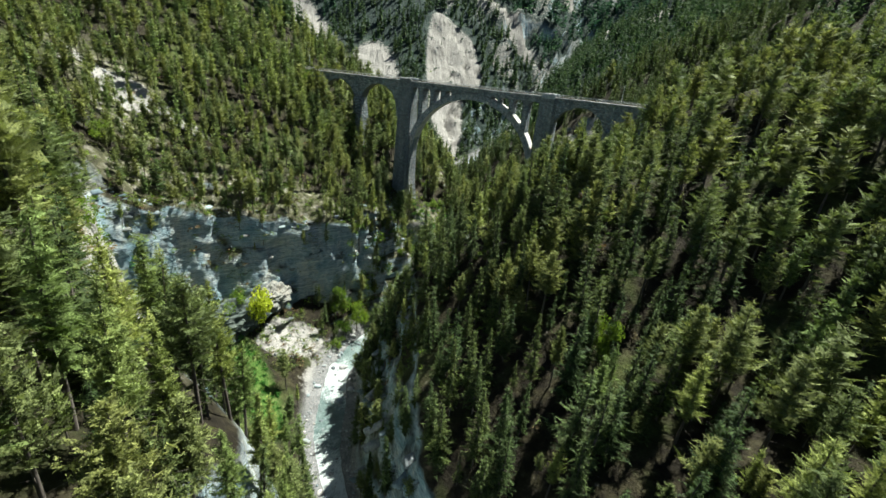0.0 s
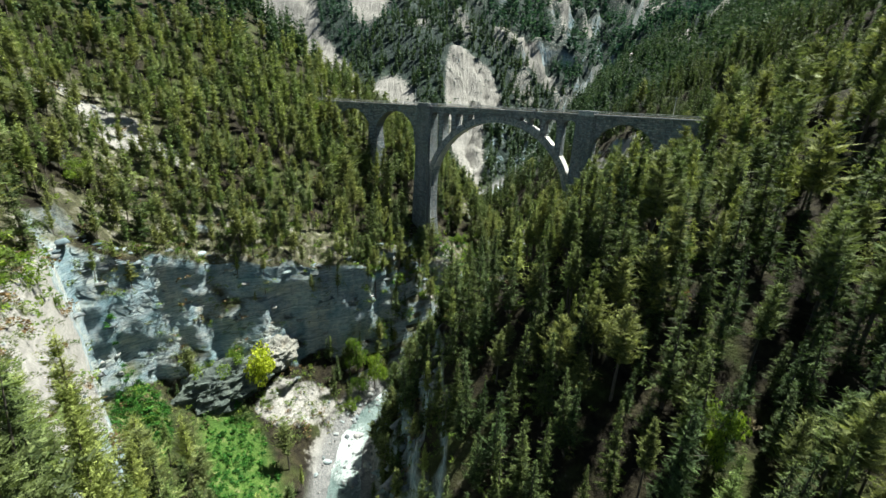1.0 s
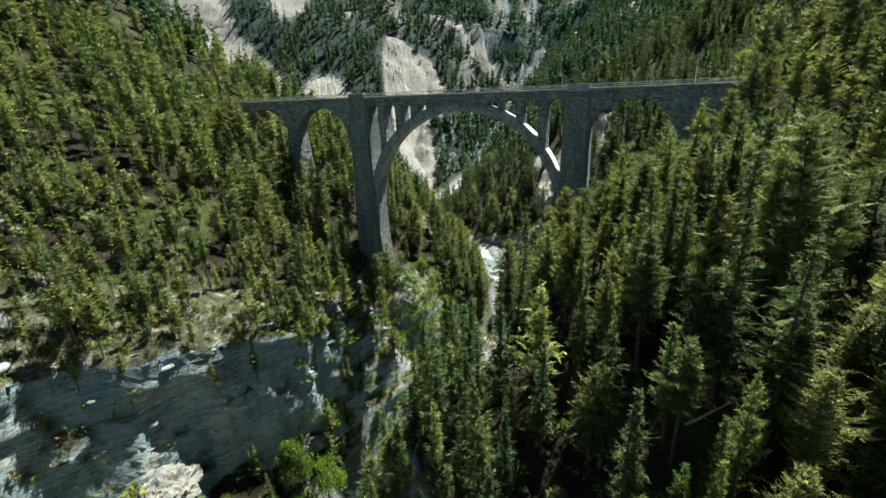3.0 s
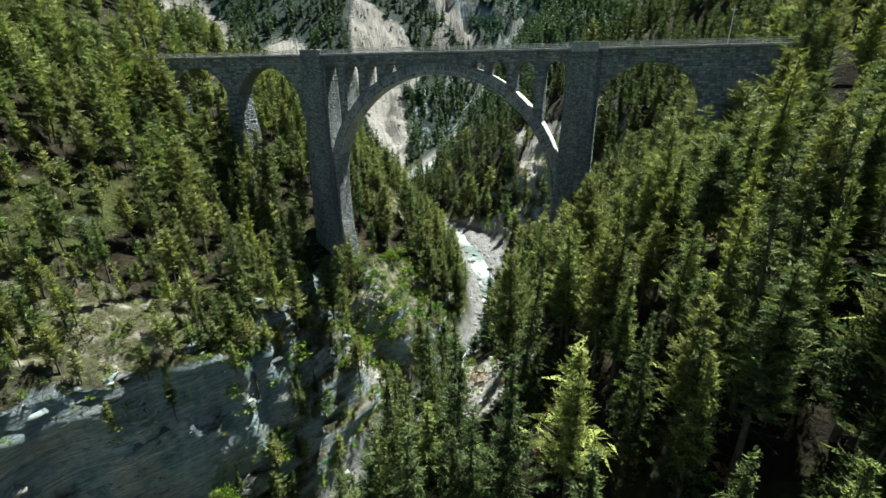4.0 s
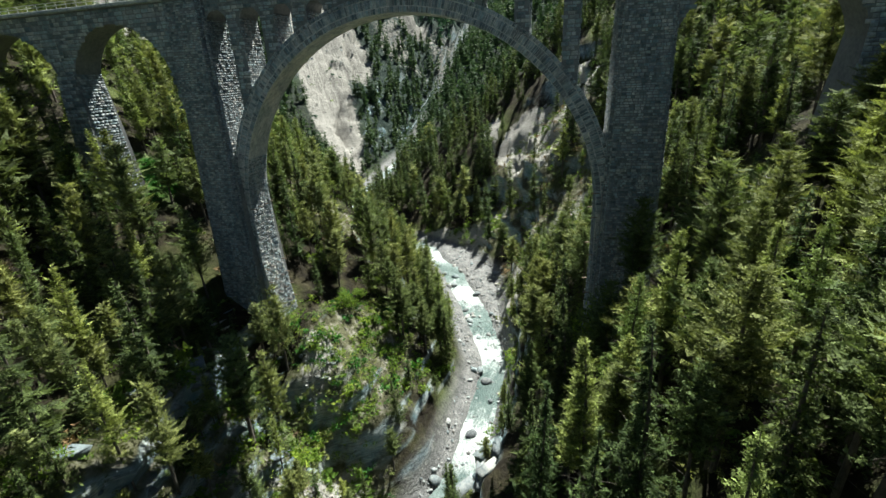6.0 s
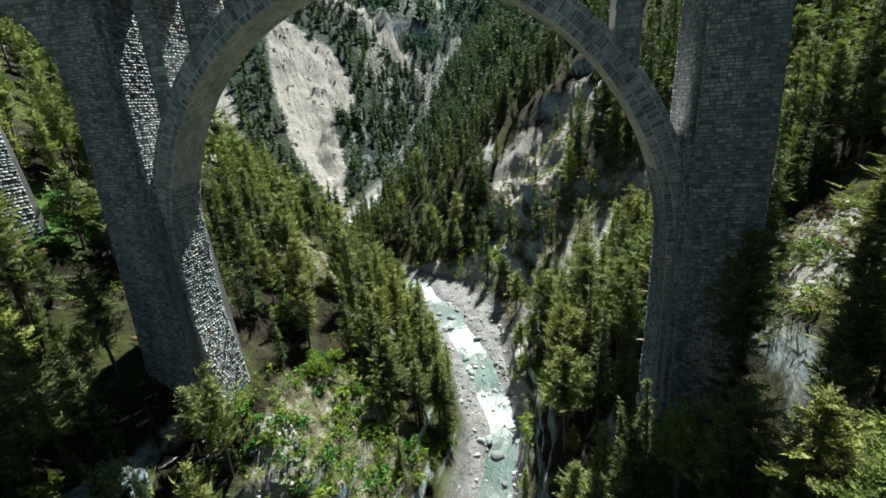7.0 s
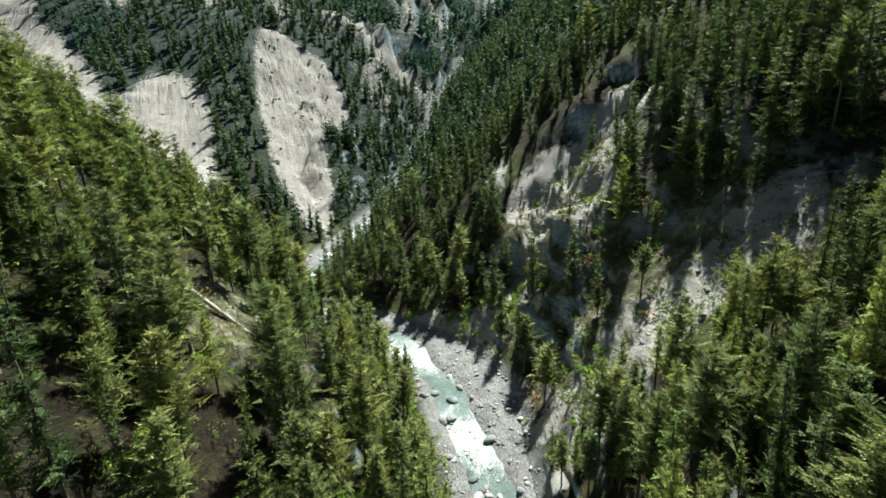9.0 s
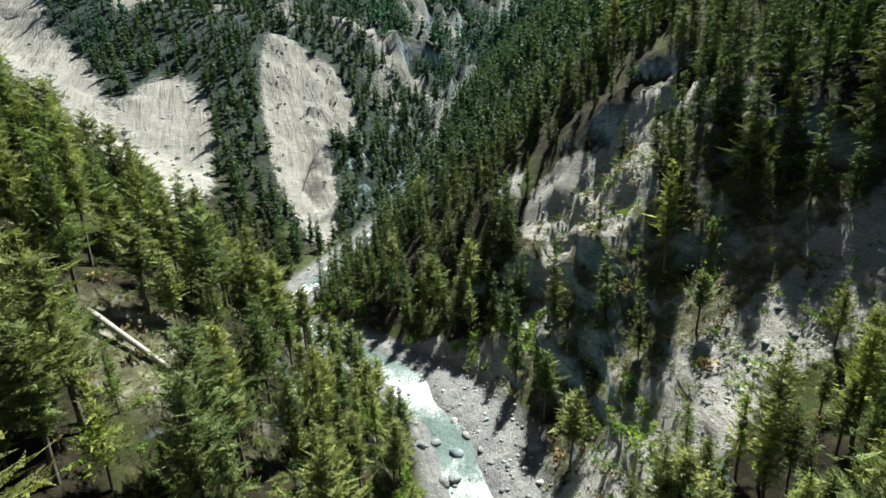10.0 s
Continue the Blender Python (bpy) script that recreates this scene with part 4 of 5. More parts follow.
def telegraph_pole(x, y):
    pole = new("telegraph_pole")
    pole.location = (x, y, DECK + 0.5)
    bm = bmesh.new()
    bmesh.ops.create_cone(bm, cap_ends=True, segments=8, radius1=0.11, radius2=0.08, depth=6.5, matrix=Matrix.Translation((0, 0, 3.25)))
    part("pole", bm, STEEL, pole)
    part("cross_arm", box((-0.5, -0.04, 5.8), (0.5, 0.04, 5.9), 0.01), STEEL, pole)
    for k in (-0.42, 0.42):
        bm = bmesh.new()
        bmesh.ops.create_cone(bm, cap_ends=True, segments=8, radius1=0.05, radius2=0.03, depth=0.16, matrix=Matrix.Translation((k, 0, 5.98)))
        part("insulator", bm, CONCRETE, pole)
    tagged(pole, "slender grey line pole standing on the viaduct deck", "pole", group="line poles of the railway")


for px in (-91.0, -39.5, 56.0):
    telegraph_pole(px, BY + 2.3)

# ---------- trees ----------


def frond_set(rng, n, height, radius, lower, shape, droop, lift, sprays, size, slim):
    """Needle twigs on whorled branches, as slender triangles: each branch carries twigs to both sides and at its tip."""
    tris = []
    gap = (1 - lower) * height / n
    ragged = 0.6 + 0.8 * rng.random(8)                         # sides of the crown that grew more or less
    for i in range(n):
        f = (i + rng.random() * 0.8) / n                      # 0 low, 1 top
        z0 = lower * height + (1 - lower) * height * f
        reach = radius * shape(f) * (0.7 + 0.6 * rng.random())
        branches = max(3, int(round(5.5 * (0.55 + 0.55 * shape(f)))))
        base = rng.random() * 6.28
        for j in range(branches):
            a = base + 6.283 * j / branches + rng.normal() * 0.3
            ln = reach * (0.45 + 0.65 * rng.random()) * ragged[int(a / 0.786) % 8]
            zb = z0 + rng.normal() * 0.4 * gap
            dx, dy = math.cos(a), math.sin(a)
            for k in range(sprays):
                t = ((k + 0.3 + 0.7 * rng.random()) / sprays) ** 0.75
                p = np.array([dx * ln * t, dy * ln * t, zb - droop * ln * t + 0.35 * ln * t * t])
                p += rng.normal(size=3) * size * np.array([0.22, 0.22, 0.3])
                turn = rng.normal() * 0.75
                ox, oy = dx * math.cos(turn) - dy * math.sin(turn), dx * math.sin(turn) + dy * math.cos(turn)
                out = np.array([ox, oy, lift + rng.normal() * 0.45])
                out /= np.linalg.norm(out)
                side = np.cross(out, rng.normal(size=3))
                side /= np.linalg.norm(side) + 1e-9
                s = size * (0.6 + 0.8 * rng.random()) * (0.42 + 0.7 * shape(f))
                tris.append((p - out * s * 0.5 + side * s * slim, p - out * s * 0.5 - side * s * slim, p + out * s))
    v = np.array(tris).reshape(-1, 3)
    return v, np.arange(len(v)).reshape(-1, 3)


def trunk_mesh(height, radius, rng, sides=6, stubs=0):
    v, f = [], []
    levels = 6
    bend = rng.normal(size=2) * 0.012
    for i in range(levels + 1):
        t = i / levels
        r = radius * (1 - t) ** 1.0 + 0.0016
        for k in range(sides):
            a = 6.283 * k / sides
            v.append((r * math.cos(a) + bend[0] * math.sin(3 * t), r * math.sin(a) + bend[1] * math.sin(2.5 * t), height * t - 0.8 * (i == 0)))
    for i in range(levels):
        for k in range(sides):
            a, b = i * sides + k, i * sides + (k + 1) % sides
            f.append((a, b, b + sides, a + sides))
    for _ in range(stubs):
        t = 0.15 + 0.6 * rng.random()
        a = rng.random() * 6.283
        ln = radius * (5 + 6 * rng.random())
        z = height * t
        r = radius * 0.12
        n = len(v)
        d = np.array([math.cos(a), math.sin(a), -0.1 + 0.3 * rng.random()])
        up = np.array([0, 0, r])
        sd = np.array([-math.sin(a), math.cos(a), 0]) * r
        c = np.array([0, 0, z])
        for w in (1.0, 0.3):
            e = c if w == 1.0 else c + d * ln
            v += [tuple(e + up * w), tuple(e + sd * w), tuple(e - up * w), tuple(e - sd * w)]
        for k in range(4):
            f.append((n + k, n + (k + 1) % 4, n + 4 + (k + 1) % 4, n + 4 + k))
    return np.array(v, float), np.array(f)


def spruce_shape(f):
    return 1.12 * (1 - f) ** 1.05 * (0.6 + 0.4 * min(1.0, f * 6)) + 0.03


def pine_shape(f):
    return math.sin(math.pi * min(1.0, 0.16 + 0.8 * f)) ** 0.7 * (1 - 0.45 * f) + 0.05


def larch_shape(f):
    return 1.08 * (1 - f) ** 0.88 * (0.45 + 0.55 * min(1.0, f * 4)) + 0.05


KINDS = {
    # crown start, radius as a share of the height, outline, droop of the branches, lift of the twigs
    "spruce": (0.12, 0.135, spruce_shape, 0.4, 0.1, SPRUCE),
    "larch": (0.28, 0.125, larch_shape, 0.05, 0.5, LARCH),
    "pine": (0.36, 0.14, pine_shape, -0.05, 0.6, PINE),
}
# whorls, twigs on a branch, length of a twig, half its width as a share of that
DETAIL = {"near": (22, 24, 0.028, 0.3), "close": (16, 9, 0.048, 0.3), "mid": (13, 4, 0.08, 0.32), "ridge": (12, 2, 0.1, 0.34), "far": (9, 1, 0.13, 0.34)}


def tree_model(kind, detail, seed):
    """One tree 1 m high: crown verts and faces, trunk verts and faces."""
    rng = np.random.default_rng(seed)
    lower, radius, shape, droop, lift, _ = KINDS[kind]
    n, sprays, size, slim = DETAIL[detail]
    lower *= 0.7 + 0.6 * rng.random()
    cv, cf = frond_set(rng, n, 1.0, radius * (0.85 + 0.35 * rng.random()), lower, shape, droop, lift, sprays, size, slim)
    tv, tf = trunk_mesh(0.99, 0.0115, rng, 6 if detail == "near" else 4, {"near": 16, "close": 6}.get(detail, 0))
    return cv, cf, tv, tf


random.seed(5)
RNG = np.random.default_rng(11)
FLIGHT = ((77.0, -176.0, 97.0), (55.5, -138.5, 90.0), (32.5, -91.6, 84.4), (18.3, -54.6, 75.2), (8.5, -17.0, 70.0), (3.7, 8.2, 66.0))


def valley_line(x, y):
    """Distance from the open air over the middle of the gorge, and its height there."""
    best, zz = 1e9, 0
    for a, b in zip(FLIGHT, FLIGHT[1:]):
        d = Vector((b[0] - a[0], b[1] - a[1]))
        t = max(0.0, min(1.0, ((x - a[0]) * d.x + (y - a[1]) * d.y) / d.length_squared))
        q = math.hypot(x - a[0] - t * d.x, y - a[1] - t * d.y)
        if q < best:
            best, zz = q, a[2] + t * (b[2] - a[2])
    return best, zz


def scatter(x0, x1, y0, y1, step, rng):
    """Jittered planting places."""
    xs, ys = np.arange(x0, x1, step), np.arange(y0, y1, step)
    gx, gy = np.meshgrid(xs, ys)
    p = np.stack([gx.ravel(), gy.ravel()], 1)
    return p + rng.uniform(-0.5, 0.5, p.shape) * step * 0.95


def plantable(x, y):
    """Whether a tree can stand here, with the ground's height there."""
    z = ground_z(x, y)
    l, r, _ = water_edges(y)
    if l - 3 < x < r + 3:
        return None
    dz = abs(ground_z(x + 1.5, y) - ground_z(x - 1.5, y)) / 3 + abs(ground_z(x, y + 1.5) - ground_z(x, y - 1.5)) / 3
    if dz > (3.6 if y < -127 else 2.6) or (dz > 1.9 and RNG.random() < 0.4):
        return None
    if cover(x, y, BARE) > 0.35 + 0.5 * RNG.random() or cover(x, y, MEADOW) > 0.3 or (y > 120 and cover(x, y, SCARS) > 0.22 + 0.3 * RNG.random() ** 3):
        return None
    if math.hypot((x + 22) / 15, (y + 90) / 20) < 1:
        return None
    if abs(y - BY) < 6.5 and (-39 < x < -23 or 24 < x < 37 or abs(y - BY) < 4):
        return None
    return z


SPECIES = ("spruce", "spruce", "larch", "pine", "pine", "pine")
PLACES = {"near": [], "close": [], "mid": [], "ridge": [], "far": []}
for x, y in np.concatenate([scatter(-130, 125, -215, 185, 4.8, RNG), scatter(-560, -130, -150, 560, 8.5, RNG), scatter(125, 420, -200, 560, 8.5, RNG),
                            scatter(-130, 125, 185, 560, 6.5, RNG), scatter(-850, 750, 560, 1120, 11, RNG)]):
    thin = noise.noise(Vector((x * 0.03, y * 0.03, 7.7)))
    if RNG.random() < 0.12 + 0.5 * max(0.0, thin):
        continue
    z = plantable(x, y)
    if z is None:
        continue
    d, zz = valley_line(x, y)
    kind = SPECIES[int(RNG.integers(6))] if y < (92 if x > -15 else 130) and -130 < x < 125 else ("spruce" if RNG.random() < 0.97 or y > 185 else "pine")
    # mostly dark spruce here: its colour stands in for the slope's shade
    if y < -60 and 15 < x < 85 and RNG.random() < (0.92 if x < 66 else 0.5):
        kind = "spruce"
    if -130 < x < -50 and -120 < y < 60 and RNG.random() < 0.5:
        kind = "larch"
    h = (11.5 + 8.0 * RNG.random()) * (1.0 if RNG.random() < 0.72 else 0.55)
    if x < -14 and -127 < y < -42 and x > -130:
        h *= 0.68                                             # shorter pines over the cliff
    if y > 160 or x < -130 or x > 130:
        h *= 1.1
    if d < 60 and z + h > zz - 5 - d * 0.05 and d < 14:
        h = zz - 6 - z
        if h < 5:
            continue
    if -122 < y < -45 and x < -16 and z > 38 and x > -62 and RNG.random() < 0.25:
        continue                                              # open shelf above the cliff
    if 88 < y < 142 and -4 < x < 32 and z < 60 and RNG.random() < 0.5:
        continue                                              # worn slope above the river bend
    if 52 < y < 88 and 4 < x < 52:
        if RNG.random() < (0.5 if y < 66 else 0.7):
            continue                                          # scattered low trees beside the scree run
        h *= 0.7
    if y > 520:
        if (crag_at(x, y) - 0.58) * 4 * (0.4 + noise.noise(Vector((x * 0.012, y * 0.012, 5.0)))) > 0.35 and RNG.random() < 0.9:
            continue
        h *= 1.5
    where = "near" if d < 62 and -172 < y < 75 else "mid" if (-130 < x < 125 and y < 185) else "ridge" if -330 < x < 240 and y < 470 else "far"
    PLACES[where].append((x, y, z - 0.3, h, kind))
for x, y in scatter(-78, -17, -124, 0, 4.4, RNG):               # low young pines between the others
    z = plantable(x, y)
    if z is not None and z > 30 and RNG.random() < 0.8:
        PLACES["mid"].append((x, y, z - 0.2, 3.5 + 4.5 * RNG.random(), ("pine", "larch", "pine")[int(RNG.integers(3))]))
for x, y in scatter(-30, 34, -112, 62, 5.0, RNG):                # trees that cling to the steep banks
    l, r, wz = water_edges(y)
    z = ground_z(x, y)
    if (l - 16 < x < l - 3.5 or r + 2.5 < x < r + 22) and z < 40 and RNG.random() < 0.62 and cover(x, y, MEADOW) < 0.1 and not (-104 < y < -66 and x < l):
        if not (abs(y - BY) < 6 and (x < -22 or x > 22)):
            PLACES["near" if y > -60 else "close"].append((x, y, z - 0.4, 5 + 7 * RNG.random(), SPECIES[int(RNG.integers(6))]))
for x, y in scatter(-74, -14, 14, 80, 4.6, RNG):                 # close-grown wood beyond the viaduct
    z = plantable(x, y)
    if z is not None and math.hypot(x + 40, y - 46) > 9 and RNG.random() < 0.45:
        PLACES["near"].append((x, y, z - 0.3, 10 + 10 * RNG.random(), ("larch", "pine", "larch", "pine", "spruce")[int(RNG.integers(5))]))
for x, y in scatter(-34, -13, -22, -3, 3.6, RNG):                # young dark spruces, added to blacken the shaded cleft below the pier
    if not (abs(y - BY) < 5 and -41 < x < -22):
        PLACES["near"].append((x, y, ground_z(x, y) - 0.3, 4 + 4 * RNG.random(), "spruce"))
PLACES["near"].append((24, -159, ground_z(24, -159) - 0.3, 29, "pine"))
for x, y, h in ((31, -10, 15), (36, -13, 14), (27, -15, 12), (-44, -9, 13), (-48, -12, 14), (-52, -8, 13)):
    PLACES["near"].append((x, y, ground_z(x, y) - 0.3, h, "spruce"))
for x, y in scatter(-30, 70, -186, -132, 5.3, RNG):              # open larch wood on the spur in front of the meadow
    z = ground_z(x, y)
    l, r, wz = water_edges(y)
    d, zz = valley_line(x, y)
    h = 12 + 7 * RNG.random()
    if cover(x, y, BARE) < 0.3 and x < l - 10 and (y < -142 or x > 6) and (y < -147 or x > -14) and d > 9 and z + h < zz - 2 + (d - 9) * 0.3:
        PLACES["near"].append((x, y, z - 0.4, h, ("larch", "larch", "pine")[int(RNG.integers(3))]))
for x, y in scatter(-20, 150, -190, -55, 5.2, RNG):              # trees on the shaded wall over the right bank, all dark spruce to imitate that shade
    l, r, wz = water_edges(y)
    d, zz = valley_line(x, y)
    z = ground_z(x, y)
    h = 7 + 9 * RNG.random()
    if r + 1.5 < x < r + 30 and z + h < zz - 8 and RNG.random() < 0.75:
        PLACES["close"].append((x, y, z - 0.5, h, "spruce"))
for x, y, top in ((-45, -9, 70), (-49, -7, 72), (-54, -9, 79), (-58, -7, 83), (-62, -10, 85), (-66, -7, 87), (-71, -10, 88), (-57, -13, 78), (-64, -14, 82), (-76, -8, 92),
                  (47, -8, 74), (51, -9, 78), (57, -8, 84)):
    z = ground_z(x, y)
    PLACES["near"].append((x, y, z - 0.3, top - z, "spruce" if top % 2 else "pine"))
for x, y in scatter(-20, 150, -190, -55, 4.4, RNG):              # dense spruces on the wall itself, their dark needles standing in for its shade
    l, r, wz = water_edges(y)
    d, zz = valley_line(x, y)
    z = ground_z(x, y)
    h = 6 + 6 * RNG.random()
    if r + 0.5 < x < r + 15 and z + h < zz - 10 and RNG.random() < (0.55 if y < -85 else 1.0):
        PLACES["mid" if y > -85 or y < -150 else "close"].append((x, y, z - 0.5, h, "spruce" if RNG.random() < 0.8 else "pine"))
for x, y in scatter(29, 66, -96, -14, 4.8, RNG):                 # open pine wood beside the flight
    d, zz = valley_line(x, y)
    z = ground_z(x, y)
    h = 11 + 6 * RNG.random()
    if d > 13 and RNG.random() < 0.95 and not (abs(y - BY) < 6):
        PLACES["near"].append((x, y, z - 0.4, h, ("pine", "larch", "pine")[int(RNG.integers(3))]))
for x, y in scatter(13, 52, 12, 62, 4.8, RNG):                   # tall pale larches beyond the viaduct
    z = ground_z(x, y)
    h = 11 + 8 * RNG.random()
    if RNG.random() < 0.75 and (y < 52 or x < 20) and x > water_edges(y)[1] + 5:
        PLACES["near"].append((x, y, z - 0.4, h if y < 40 else 0.75 * h, ("larch", "larch", "pine", "spruce")[int(RNG.integers(4))] if x < 34 else "spruce"))
taken = np.array([(p[0], p[1]) for q in ("near", "close", "mid") for p in PLACES[q]])
for x, y in scatter(18, 150, -190, -30, 5.6, RNG):               # closes the gaps of the wood on the right slope
    l, r, wz = water_edges(y)
    d, zz = valley_line(x, y)
    z = ground_z(x, y)
    h = 9 + 8 * RNG.random()
    if x > r + 2 and z + h < zz - 6 + max(0.0, d - 16) * 0.7 and np.hypot(taken[:, 0] - x, taken[:, 1] - y).min() > 3.6 and not abs(y - BY) < 6:
        PLACES["close" if d < 60 else "mid"].append((x, y, z - 0.5, h, "spruce" if RNG.random() < 0.7 else "larch"))
for x, y in scatter(-135, -18, -128, 12, 4.6, RNG):              # soft grey-green pines of the left slope
    z = plantable(x, y)
    if z is not None and z > 34 and RNG.random() < 0.75 and np.hypot(taken[:, 0] - x, taken[:, 1] - y).min() > 2.0:
        PLACES["mid"].append((x, y, z - 0.4, 7 + 6 * RNG.random(), ("pine", "pine", "larch", "spruce")[int(RNG.integers(4))]))
for x, y in scatter(-30, 2, -66, -8, 4.2, RNG):                  # young trees of the rocky left bank
    l, r, wz = water_edges(y)
    z = ground_z(x, y)
    if l - 17 < x < l - 1.0 and RNG.random() < 0.8:
        PLACES["close"].append((x, y, z - 0.5, 4.5 + 6 * RNG.random(), ("larch", "spruce", "pine")[int(RNG.integers(3))]))
for x, y in scatter(-100, -37, -126, -56, 4.2, RNG):             # low pines on the ledges over the cliff
    z = ground_z(x, y)
    if z > 44 and RNG.random() < 0.62:
        PLACES["mid"].append((x, y, z - 0.4, 4 + 5 * RNG.random(), ("pine", "pine", "larch")[int(RNG.integers(3))]))
for x, y in scatter(-42, -14, -84, -40, 3.4, RNG):               # trees rooted in the broken end of the cliff
    z = ground_z(x, y)
    if 22 < z < 56 and RNG.random() < 0.55:
        PLACES["close"].append((x, y, z - 0.6, 3.5 + 5 * RNG.random(), ("pine", "spruce", "larch")[int(RNG.integers(3))]))
for x, y in scatter(12, 56, 22, 62, 4.4, RNG):                   # young trees below the scree run
    z = ground_z(x, y)
    if x > water_edges(y)[1] + 4 and RNG.random() < 0.7 and np.hypot(taken[:, 0] - x, taken[:, 1] - y).min() > 2.4:
        PLACES["close"].append((x, y, z - 0.4, 5 + 6 * RNG.random(), ("larch", "pine", "spruce", "larch")[int(RNG.integers(4))]))
for x, y in scatter(40, 92, 80, 128, 4.6, RNG):                  # tall dark spruces over the worn slope
    if np.hypot(taken[:, 0] - x, taken[:, 1] - y).min() > 2.6:
        PLACES["mid"].append((x, y, ground_z(x, y) - 0.5, 11 + 7 * RNG.random(), "spruce"))
for x, y in scatter(-62, -36, -40, -6, 3.8, RNG):                # shaded wood below the side arches
    z = ground_z(x, y)
    if np.hypot(taken[:, 0] - x, taken[:, 1] - y).min() > 2.2:
        PLACES["close"].append((x, y, z - 0.4, 7 + 7 * RNG.random(), "spruce" if RNG.random() < 0.7 else "pine"))
CLEARINGS = ((23.5, -54, 4.5, 6), (-39, 46, 8, 6), (-32, 40, 3.5, 3.5), (-22, -90, 14, 17), (46, 3, 6, 13), (-33, -60, 5, 7), (22, 61, 11, 4), (-16, 7, 7, 11), (-17, -12, 4, 8))
THIN = np.random.default_rng(8)
for where in ("near", "close", "mid"):                           # open, low wood along the left bank of the upper bend
    PLACES[where] = [(x, y, z, 0.8 * h if 44 < y < 128 and water_edges(y)[0] - 26 < x < water_edges(y)[0] else h, k) for x, y, z, h, k in PLACES[where]
                     if not (44 < y < 128 and water_edges(y)[0] - 26 < x < water_edges(y)[0]) or THIN.random() < (0.75 if x < water_edges(y)[0] - 10 else 0.45)]
for where in PLACES:
    PLACES[where] = [p for p in PLACES[where] if math.hypot((p[0] - 16) / 24, (p[1] - 156) / 15) > 1 or THIN.random() < 0.4]
    PLACES[where] = [p for p in PLACES[where] if p[3] == 29 or all(math.hypot((p[0] - cx) / ax, (p[1] - cy) / ay) > 1 for cx, cy, ax, ay in CLEARINGS)]


def brink(x, y):
    """How high a tree may reach on the spur: the wood steps down towards the meadow and the river."""
    dx, dy = x - 72.0, y + 167.0
    if dy > 0 and 1.0 < -dx / max(dy, 0.1) < 1.85 and y < -112 and x < water_edges(y)[0]:
        return 93.0 - 0.62 * math.hypot(dx, dy)
    return 1e3


for where in ("near", "close", "mid"):
    PLACES[where] = [(x, y, z, min(h, brink(x, y) - z), kind) for x, y, z, h, kind in PLACES[where] if brink(x, y) - z > 5]
for x, y, h in ((-18, -72, 11), (-15, -69, 9), (-20, -68, 10), (-31, -94, 7)):
    PLACES["near"].append((x, y, ground_z(x, y) - 0.3, h, "spruce"))
near = sorted(PLACES["near"], key=lambda p: valley_line(p[0], p[1])[0])
PLACES["close"] += near[300:]
near = near[:300]


def single_trees():
    stock = {}
    for kind in KINDS:
        for v in range(4):
            cv, cf, tv, tf = tree_model(kind, "near", 40 + v)
            base = new(kind + "_tree")
            crown = part("crown", mesh_from("crown", cv, cf, KINDS[kind][5]), None, base)
            trunk = part("trunk", mesh_from("trunk", tv, tf, BARK, smooth=True), None, base)
            words = {"spruce": "dark green spruce with a narrow drooping crown", "larch": "light green larch with an open feathery crown",
                     "pine": "mountain pine with bare trunk and green top"}[kind]
            tagged(base, words, "tree", group="conifers of the gorge")
            stock[kind, v] = base
    used = set()
    for x, y, z, h, kind in near:
        v = int(RNG.integers(4))
        ob = stock[kind, v] if (kind, v) not in used else copy_thing(stock[kind, v], Matrix.Identity(4))
        used.add((kind, v))
        ob.matrix_basis = Matrix.LocRotScale((x, y, z), Euler((RNG.normal() * 0.03, RNG.normal() * 0.03, RNG.random() * 6.28)), (h * (0.8 + 0.4 * RNG.random()) * (1.2 if kind == "pine" else 1.1),) * 2 + (h,))


def forest(name, places, detail, label, dark=SPRUCE, pine=PINE_WOOD, larch=LARCH_WOOD):
    """A wood of many trees as one mesh of crowns, with its trunks as a part."""
    models = {(k, v): tree_model(k, detail, 70 + v) for k in KINDS for v in range(4)}
    top = new(name)
    tagged(top, label, "forest", kind="stuff")
    for kind_mat, kinds in (("spruce_crowns", ("spruce",)), ("pine_crowns", ("pine",)), ("larch_crowns", ("larch",))):
        V, F, T, TV, TF, n, m = [], [], [], [], [], 0, 0
        for x, y, z, h, kind in places:
            if kind not in kinds:
                continue
            cv, cf, tv, tf = models[kind, int(RNG.integers(4))]
            a = RNG.random() * 6.283
            c, s = math.cos(a), math.sin(a)
            rot = np.array([[c, s, 0], [-s, c, 0], [0, 0, 1]])
            wide = h * (0.8 + 0.4 * RNG.random()) * (1.3 if kind == "pine" or (x > 15 and y < -30) else 1.1)
            size = np.array([wide, wide, h])
            lean = RNG.normal(size=2) * 0.025
            q = (cv * size) @ rot
            q[:, :2] += q[:, 2:3] * lean
            V.append(q + (x, y, z))
            F.append(cf + n)
            T.append(np.full(len(cv), RNG.random()))
            n += len(cv)
            if detail not in ("ridge", "far"):
                q = (tv * size) @ rot
                q[:, :2] += q[:, 2:3] * lean
                TV.append(q + (x, y, z))
                TF.append(tf + m)
                m += len(tv)
        if V:
            tagged(part(kind_mat, mesh_from(kind_mat, np.concatenate(V), np.concatenate(F), {"spruce": dark, "pine": pine, "larch": larch}[kinds[0]], np.concatenate(T)), None, top), kind="stuff")
        if TV:
            tagged(part("trunks", mesh_from("trunks", np.concatenate(TV), np.concatenate(TF), BARK, smooth=True), None, top), kind="stuff")


single_trees()
forest("gorge_forest", PLACES["mid"], "mid", "dense conifer forest on the steep gorge slopes")
